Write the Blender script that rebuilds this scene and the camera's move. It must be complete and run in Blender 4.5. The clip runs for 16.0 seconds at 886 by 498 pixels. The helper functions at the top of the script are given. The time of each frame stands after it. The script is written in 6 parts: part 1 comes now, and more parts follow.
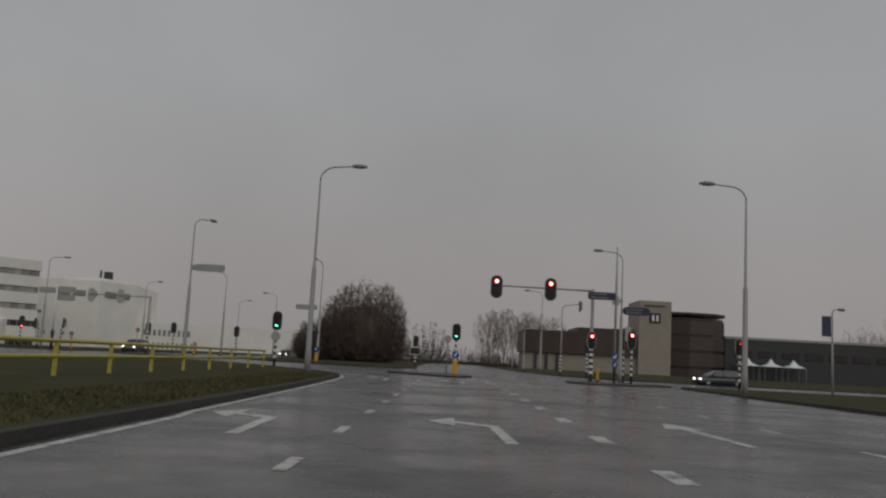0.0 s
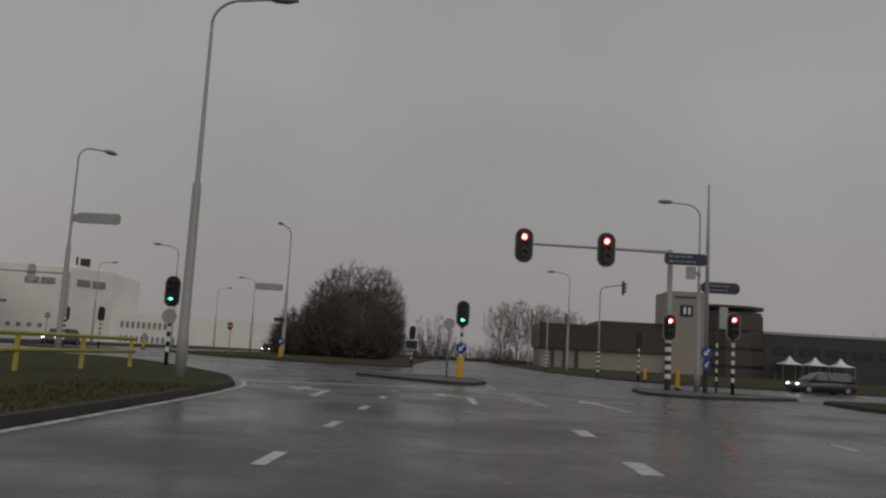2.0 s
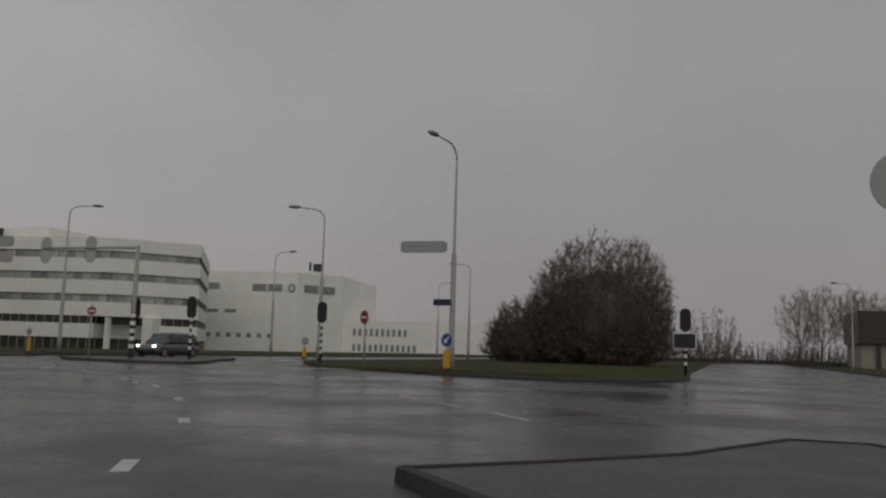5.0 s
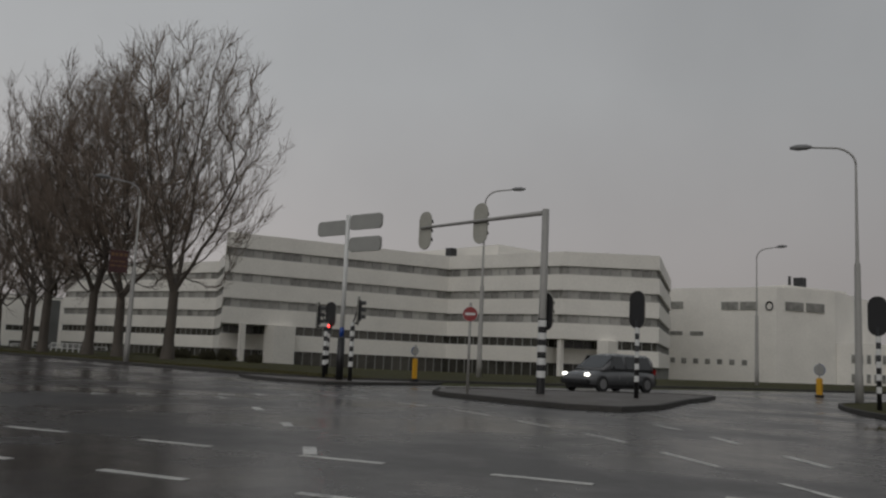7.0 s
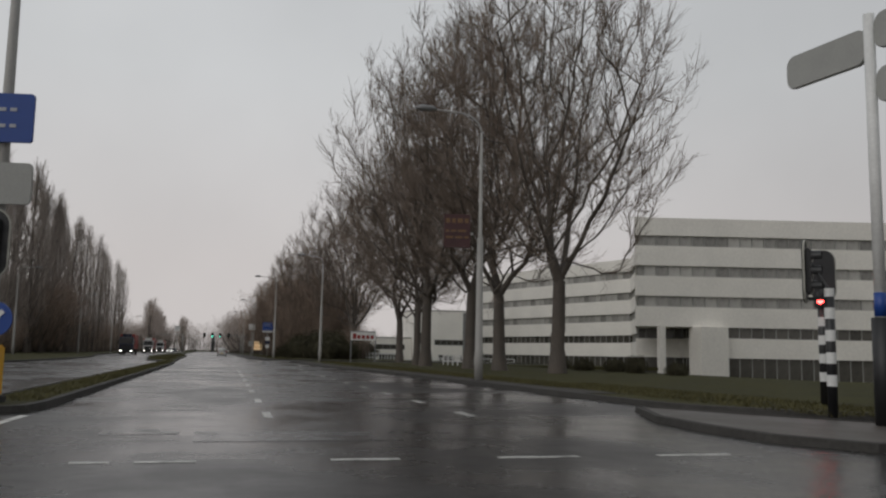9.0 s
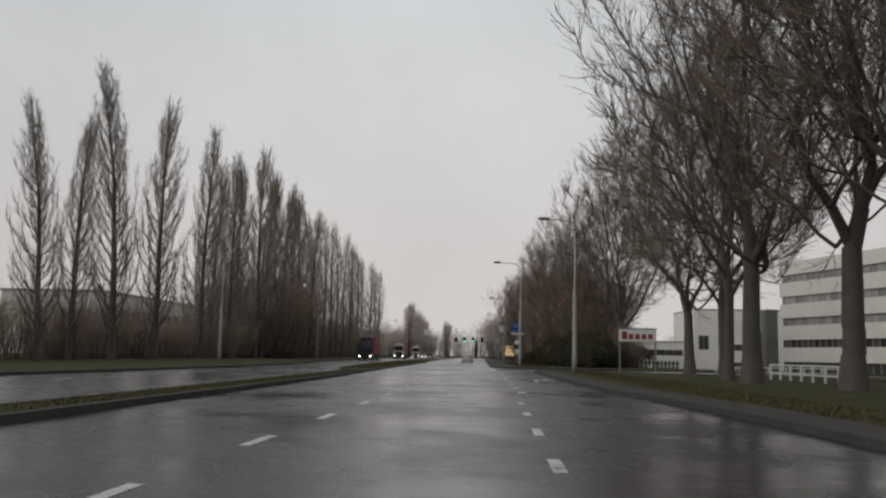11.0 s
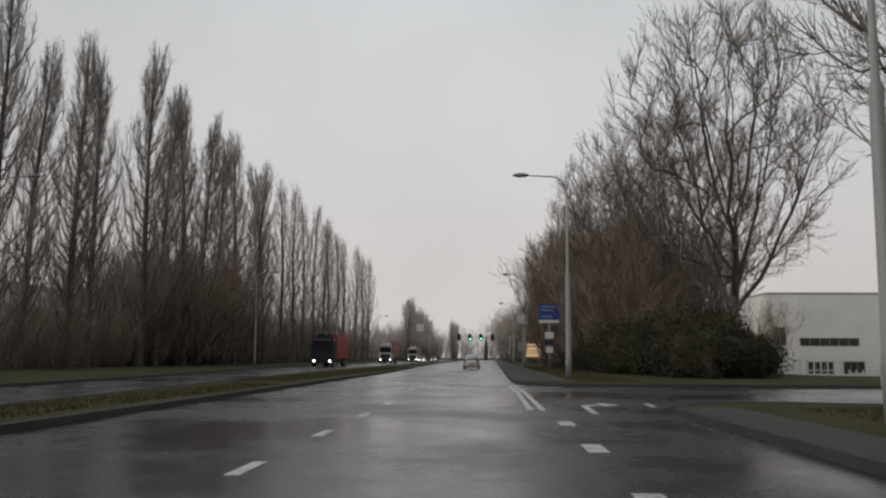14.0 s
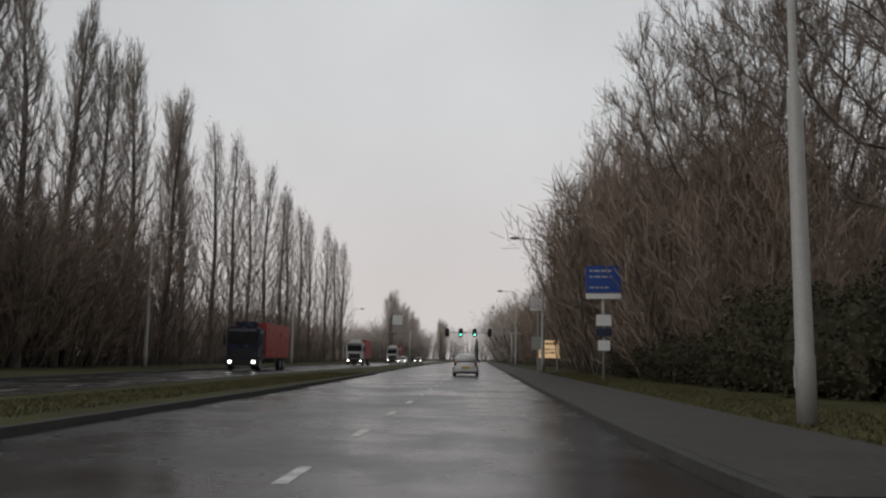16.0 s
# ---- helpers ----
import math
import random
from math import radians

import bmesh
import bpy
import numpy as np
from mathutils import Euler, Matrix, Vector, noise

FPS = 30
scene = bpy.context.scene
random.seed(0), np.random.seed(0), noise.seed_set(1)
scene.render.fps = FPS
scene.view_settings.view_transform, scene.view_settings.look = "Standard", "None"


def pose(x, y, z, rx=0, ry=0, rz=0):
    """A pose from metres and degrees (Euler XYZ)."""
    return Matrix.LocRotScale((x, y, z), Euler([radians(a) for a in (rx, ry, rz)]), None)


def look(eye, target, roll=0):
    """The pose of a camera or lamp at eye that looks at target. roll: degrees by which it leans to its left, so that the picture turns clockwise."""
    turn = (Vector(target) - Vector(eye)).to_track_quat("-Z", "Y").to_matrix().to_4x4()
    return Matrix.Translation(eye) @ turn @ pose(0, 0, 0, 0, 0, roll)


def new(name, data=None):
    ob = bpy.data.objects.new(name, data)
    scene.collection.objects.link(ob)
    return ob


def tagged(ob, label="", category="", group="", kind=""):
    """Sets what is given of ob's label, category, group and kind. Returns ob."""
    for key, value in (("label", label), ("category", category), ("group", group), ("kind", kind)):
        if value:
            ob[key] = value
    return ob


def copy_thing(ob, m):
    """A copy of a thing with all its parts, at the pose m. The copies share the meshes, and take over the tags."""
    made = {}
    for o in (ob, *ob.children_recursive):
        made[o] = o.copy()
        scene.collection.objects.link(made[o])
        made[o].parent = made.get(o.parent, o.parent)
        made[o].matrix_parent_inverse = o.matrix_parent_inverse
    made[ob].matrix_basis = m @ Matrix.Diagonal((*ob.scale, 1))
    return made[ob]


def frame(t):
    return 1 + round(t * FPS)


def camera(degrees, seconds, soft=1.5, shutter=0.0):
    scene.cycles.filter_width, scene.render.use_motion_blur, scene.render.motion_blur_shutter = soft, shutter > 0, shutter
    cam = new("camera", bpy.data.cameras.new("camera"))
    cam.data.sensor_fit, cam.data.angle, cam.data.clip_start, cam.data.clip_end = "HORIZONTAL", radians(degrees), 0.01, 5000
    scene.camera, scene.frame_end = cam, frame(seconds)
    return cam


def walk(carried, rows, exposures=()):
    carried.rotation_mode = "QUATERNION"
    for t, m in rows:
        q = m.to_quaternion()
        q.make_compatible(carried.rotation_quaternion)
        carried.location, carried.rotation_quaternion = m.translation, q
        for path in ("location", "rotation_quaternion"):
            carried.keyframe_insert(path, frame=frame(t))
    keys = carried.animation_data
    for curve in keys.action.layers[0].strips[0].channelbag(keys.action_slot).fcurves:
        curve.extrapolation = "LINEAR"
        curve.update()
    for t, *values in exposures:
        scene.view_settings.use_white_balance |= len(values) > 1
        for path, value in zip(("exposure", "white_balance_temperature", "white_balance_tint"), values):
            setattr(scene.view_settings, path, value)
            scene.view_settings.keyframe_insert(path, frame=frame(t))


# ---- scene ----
cam = camera(54.0, 16.0, 2.3)
PATH = [
    (0.00, pose(0.000, 0.000, 1.108, 97.26, -2.99, -0.06)),
    (0.50, pose(0.139, 5.678, 1.114, 97.16, -3.18, 0.12)),
    (1.00, pose(0.280, 11.175, 1.123, 97.07, -3.25, 0.30)),
    (1.50, pose(0.382, 16.507, 1.113, 97.05, -3.19, 0.36)),
    (2.00, pose(0.471, 21.801, 1.114, 97.00, -3.26, 0.50)),
    (2.50, pose(0.552, 27.116, 1.117, 97.43, -3.25, 0.58)),
    (3.00, pose(0.628, 32.326, 1.132, 97.16, -3.23, 0.80)),
    (3.20, pose(0.662, 34.425, 1.137, 96.93, -3.07, 0.91)),
    (3.70, pose(0.734, 39.866, 1.132, 96.84, -2.72, 2.74)),
    (4.25, pose(0.521, 46.132, 1.127, 96.73, -2.32, 7.80)),
    (4.80, pose(-0.440, 52.324, 1.123, 96.63, -1.93, 14.96)),
    (5.30, pose(-2.343, 57.573, 1.118, 96.53, -1.57, 22.38)),
    (5.50, pose(-3.316, 59.513, 1.120, 96.54, -1.50, 25.23)),
    (6.00, pose(-5.862, 64.528, 1.124, 96.70, -1.66, 32.97)),
    (6.50, pose(-9.105, 68.944, 1.115, 97.43, -2.33, 40.38)),
    (7.00, pose(-12.750, 72.873, 1.132, 97.18, -2.55, 47.77)),
    (7.50, pose(-16.903, 76.261, 1.140, 97.43, -3.25, 54.49)),
    (8.00, pose(-21.114, 79.018, 1.161, 97.27, -2.84, 61.30)),
    (8.50, pose(-25.864, 81.184, 1.075, 97.01, -1.33, 67.70)),
    (9.00, pose(-30.209, 83.363, 1.098, 96.89, -1.02, 75.18)),
    (9.50, pose(-35.961, 85.130, 1.128, 96.83, -1.56, 82.07)),
    (10.00, pose(-42.819, 86.127, 1.155, 96.92, -1.71, 87.24)),
    (10.20, pose(-45.539, 86.463, 1.098, 97.00, -1.68, 88.94)),
    (10.75, pose(-53.080, 87.225, 1.100, 96.98, -1.41, 92.28)),
    (11.35, pose(-61.436, 87.558, 1.103, 96.96, -1.12, 92.61)),
    (11.95, pose(-70.074, 87.610, 1.105, 96.94, -0.84, 91.65)),
    (12.50, pose(-78.371, 87.624, 1.107, 96.92, -0.57, 91.53)),
    (13.00, pose(-85.695, 87.512, 1.117, 97.03, -0.55, 92.25)),
    (13.50, pose(-93.859, 87.740, 1.138, 96.92, -0.30, 93.08)),
    (14.00, pose(-102.308, 87.374, 1.130, 97.12, -0.30, 93.24)),
    (14.50, pose(-110.453, 87.042, 1.112, 96.86, -0.15, 93.37)),
    (15.00, pose(-118.427, 86.875, 1.118, 96.89, -0.17, 93.25)),
    (15.50, pose(-126.609, 86.585, 1.116, 97.09, -0.26, 92.90)),
    (16.00, pose(-134.778, 86.202, 1.096, 97.20, -0.70, 92.49)),
]
walk(cam, PATH, exposures=[(0.0, -0.30), (5.0, -0.38), (7.0, -0.38), (8.2, -0.17), (9.0, 0.07), (11.5, 0.2), (16.0, 0.2)])

# ---- sky and light: rainy overcast winter day ----
world = bpy.data.worlds.new("overcast_sky")
scene.world = world
world.use_nodes = True
wt = world.node_tree
wt.nodes.clear()
w_out = wt.nodes.new("ShaderNodeOutputWorld")
w_bg = wt.nodes.new("ShaderNodeBackground")
w_sky = wt.nodes.new("ShaderNodeTexSky")
w_sky.sky_type = "NISHITA"
w_sky.sun_disc = False
w_sky.sun_elevation = radians(35)
w_sky.sun_rotation = radians(-95)
w_sky.dust_density = 1.0
w_hsv = wt.nodes.new("ShaderNodeHueSaturation")
w_hsv.inputs["Saturation"].default_value = 0.12
w_hsv.inputs["Value"].default_value = 0.04
w_geo = wt.nodes.new("ShaderNodeTexCoord")
w_sep = wt.nodes.new("ShaderNodeSeparateXYZ")
w_ramp = wt.nodes.new("ShaderNodeValToRGB")
SKY_STOPS = [(0.0, (0.49, 0.455, 0.448)), (0.10, (0.515, 0.485, 0.478)), (0.30, (0.54, 0.55, 0.56)), (0.7, (0.48, 0.51, 0.54)), (1.0, (0.48, 0.51, 0.54))]
for i, (pos, colour) in enumerate(SKY_STOPS):
    e = w_ramp.color_ramp.elements[i] if i < 2 else w_ramp.color_ramp.elements.new(pos)
    e.position, e.color = pos, (*colour, 1)
w_noise = wt.nodes.new("ShaderNodeTexNoise")
w_noise.inputs["Scale"].default_value = 2.2
w_noise.inputs["Detail"].default_value = 5
w_map = wt.nodes.new("ShaderNodeMapRange")
for k, v in (("From Min", 0.3), ("From Max", 0.7), ("To Min", 0.90), ("To Max", 1.07)):
    w_map.inputs[k].default_value = v
w_mul = wt.nodes.new("ShaderNodeVectorMath")
w_mul.operation = "SCALE"
w_mix = wt.nodes.new("ShaderNodeMixRGB")
w_mix.inputs[0].default_value = 0.15
w_west = wt.nodes.new("ShaderNodeMapRange")
for k, v in (("From Min", -1.0), ("From Max", -0.35), ("To Min", 1.38), ("To Max", 1.01)):
    w_west.inputs[k].default_value = v
w_both = wt.nodes.new("ShaderNodeMath")
w_both.operation = "MULTIPLY"
wt.links.new(w_geo.outputs["Generated"], w_sep.inputs[0])
wt.links.new(w_sep.outputs["X"], w_west.inputs["Value"])
wt.links.new(w_west.outputs[0], w_both.inputs[0])
wt.links.new(w_map.outputs[0], w_both.inputs[1])
wt.links.new(w_sep.outputs["Z"], w_ramp.inputs[0])
wt.links.new(w_geo.outputs["Generated"], w_noise.inputs["Vector"])
wt.links.new(w_noise.outputs["Fac"], w_map.inputs["Value"])
wt.links.new(w_ramp.outputs["Color"], w_mul.inputs[0])
wt.links.new(w_both.outputs[0], w_mul.inputs["Scale"])
wt.links.new(w_sky.outputs["Color"], w_hsv.inputs["Color"])
wt.links.new(w_mul.outputs[0], w_mix.inputs[1])
wt.links.new(w_hsv.outputs["Color"], w_mix.inputs[2])
wt.links.new(w_mix.outputs[0], w_bg.inputs["Color"])
w_bg.inputs["Strength"].default_value = 0.8
wt.links.new(w_bg.outputs[0], w_out.inputs["Surface"])

sun = new("sun", bpy.data.lights.new("sun", "SUN"))
sun.data.energy = 0.75
sun.data.angle = radians(60)
sun.data.color = (1.0, 0.97, 0.94)
sun.matrix_world = look((28, -55, 42), (0, 0, 0))


# ---- materials ----
def shader(name, colour, rough=0.6, metal=0.0, vary=0.25, scale=1.5, fine=40.0, bump=0.15, bump_scale=60.0, emit=0.0, spec=0.5, rough_vary=0.1, per_object=0.0, bump_dist=0.01):
    """A principled material with variation at two scales and fine relief."""
    m = bpy.data.materials.new(name)
    m.use_nodes = True
    nt = m.node_tree
    bsdf = nt.nodes["Principled BSDF"]
    bsdf.inputs["Metallic"].default_value = metal
    bsdf.inputs["Specular IOR Level"].default_value = spec
    coord = nt.nodes.new("ShaderNodeTexCoord")
    n1 = nt.nodes.new("ShaderNodeTexNoise")
    n1.inputs["Scale"].default_value = scale
    n1.inputs["Detail"].default_value = 4
    n2 = nt.nodes.new("ShaderNodeTexNoise")
    n2.inputs["Scale"].default_value = fine
    n2.inputs["Detail"].default_value = 3
    for n in (n1, n2):
        nt.links.new(coord.outputs["Object"], n.inputs["Vector"])
    add = nt.nodes.new("ShaderNodeMath")
    add.operation = "ADD"
    nt.links.new(n1.outputs["Fac"], add.inputs[0])
    nt.links.new(n2.outputs["Fac"], add.inputs[1])
    last = add.outputs[0]
    if per_object:
        info = nt.nodes.new("ShaderNodeObjectInfo")
        ma = nt.nodes.new("ShaderNodeMath")
        ma.operation = "MULTIPLY_ADD"
        ma.inputs[1].default_value = per_object
        nt.links.new(info.outputs["Random"], ma.inputs[0])
        nt.links.new(last, ma.inputs[2])
        last = ma.outputs[0]
    mr = nt.nodes.new("ShaderNodeMapRange")
    mr.inputs["From Min"].default_value, mr.inputs["From Max"].default_value = 0.6, 1.4
    mr.inputs["To Min"].default_value, mr.inputs["To Max"].default_value = 1 - vary, 1 + vary
    mr.clamp = False
    nt.links.new(last, mr.inputs["Value"])
    mul = nt.nodes.new("ShaderNodeVectorMath")
    mul.operation = "SCALE"
    mul.inputs[0].default_value = colour
    nt.links.new(mr.outputs[0], mul.inputs["Scale"])
    nt.links.new(mul.outputs[0], bsdf.inputs["Base Color"])
    rr = nt.nodes.new("ShaderNodeMapRange")
    rr.inputs["From Min"].default_value, rr.inputs["From Max"].default_value = 0.3, 0.7
    rr.inputs["To Min"].default_value, rr.inputs["To Max"].default_value = max(0.02, rough - rough_vary), min(1, rough + rough_vary)
    nt.links.new(n1.outputs["Fac"], rr.inputs["Value"])
    nt.links.new(rr.outputs[0], bsdf.inputs["Roughness"])
    if bump:
        n3 = nt.nodes.new("ShaderNodeTexNoise")
        n3.inputs["Scale"].default_value = bump_scale
        n3.inputs["Detail"].default_value = 3
        nt.links.new(coord.outputs["Object"], n3.inputs["Vector"])
        b = nt.nodes.new("ShaderNodeBump")
        b.inputs["Strength"].default_value = bump
        b.inputs["Distance"].default_value = bump_dist
        nt.links.new(n3.outputs["Fac"], b.inputs["Height"])
        nt.links.new(b.outputs[0], bsdf.inputs["Normal"])
    if emit:
        bsdf.inputs["Emission Color"].default_value = (*colour, 1)
        bsdf.inputs["Emission Strength"].default_value = emit
    return m


def wet_asphalt():
    """Dark worn asphalt under a film of rain: puddled patches, damp streaks, brownish wear."""
    m = shader("wet_asphalt", (0.028, 0.026, 0.025), 0.3, vary=0.35, scale=0.3, fine=25.0, bump=0.22, bump_scale=60.0, bump_dist=0.006)
    nt = m.node_tree
    bsdf = nt.nodes["Principled BSDF"]
    coord = nt.nodes.new("ShaderNodeTexCoord")
    n = nt.nodes.new("ShaderNodeTexNoise")
    n.inputs["Scale"].default_value = 0.22
    n.inputs["Detail"].default_value = 7
    n.inputs["Roughness"].default_value = 0.66
    nt.links.new(coord.outputs["Object"], n.inputs["Vector"])
    r = nt.nodes.new("ShaderNodeValToRGB")
    r.color_ramp.elements[0].position, r.color_ramp.elements[0].color = 0.38, (0.15, 0.15, 0.15, 1)
    r.color_ramp.elements[1].position, r.color_ramp.elements[1].color = 0.62, (0.38, 0.38, 0.38, 1)
    nt.links.new(n.outputs["Fac"], r.inputs[0])
    nt.links.new(r.outputs[0], bsdf.inputs["Roughness"])
    bsdf.inputs["IOR"].default_value = 1.33
    return m


def worn_paint():
    """White road paint, patchy and worn through to the asphalt."""
    m = shader("road_paint", (0.52, 0.51, 0.48), 0.4, vary=0.3, scale=3.0, fine=30, bump=0.3)
    nt = m.node_tree
    bsdf = nt.nodes["Principled BSDF"]
    coord = nt.nodes.new("ShaderNodeTexCoord")
    n = nt.nodes.new("ShaderNodeTexNoise")
    n.inputs["Scale"].default_value = 2.6
    n.inputs["Detail"].default_value = 6
    n.inputs["Roughness"].default_value = 0.7
    nt.links.new(coord.outputs["Object"], n.inputs["Vector"])
    r = nt.nodes.new("ShaderNodeValToRGB")
    r.color_ramp.elements[0].position, r.color_ramp.elements[0].color = 0.34, (0.05, 0.05, 0.05, 1)
    r.color_ramp.elements[1].position, r.color_ramp.elements[1].color = 0.50, (1, 1, 1, 1)
    nt.links.new(n.outputs["Fac"], r.inputs[0])
    mix = nt.nodes.new("ShaderNodeMixRGB")
    mix.inputs[1].default_value = (0.07, 0.067, 0.065, 1)
    old = bsdf.inputs["Base Color"].links[0].from_socket
    nt.links.new(old, mix.inputs[2])
    nt.links.new(r.outputs[0], mix.inputs[0])
    nt.links.new(mix.outputs[0], bsdf.inputs["Base Color"])
    return m


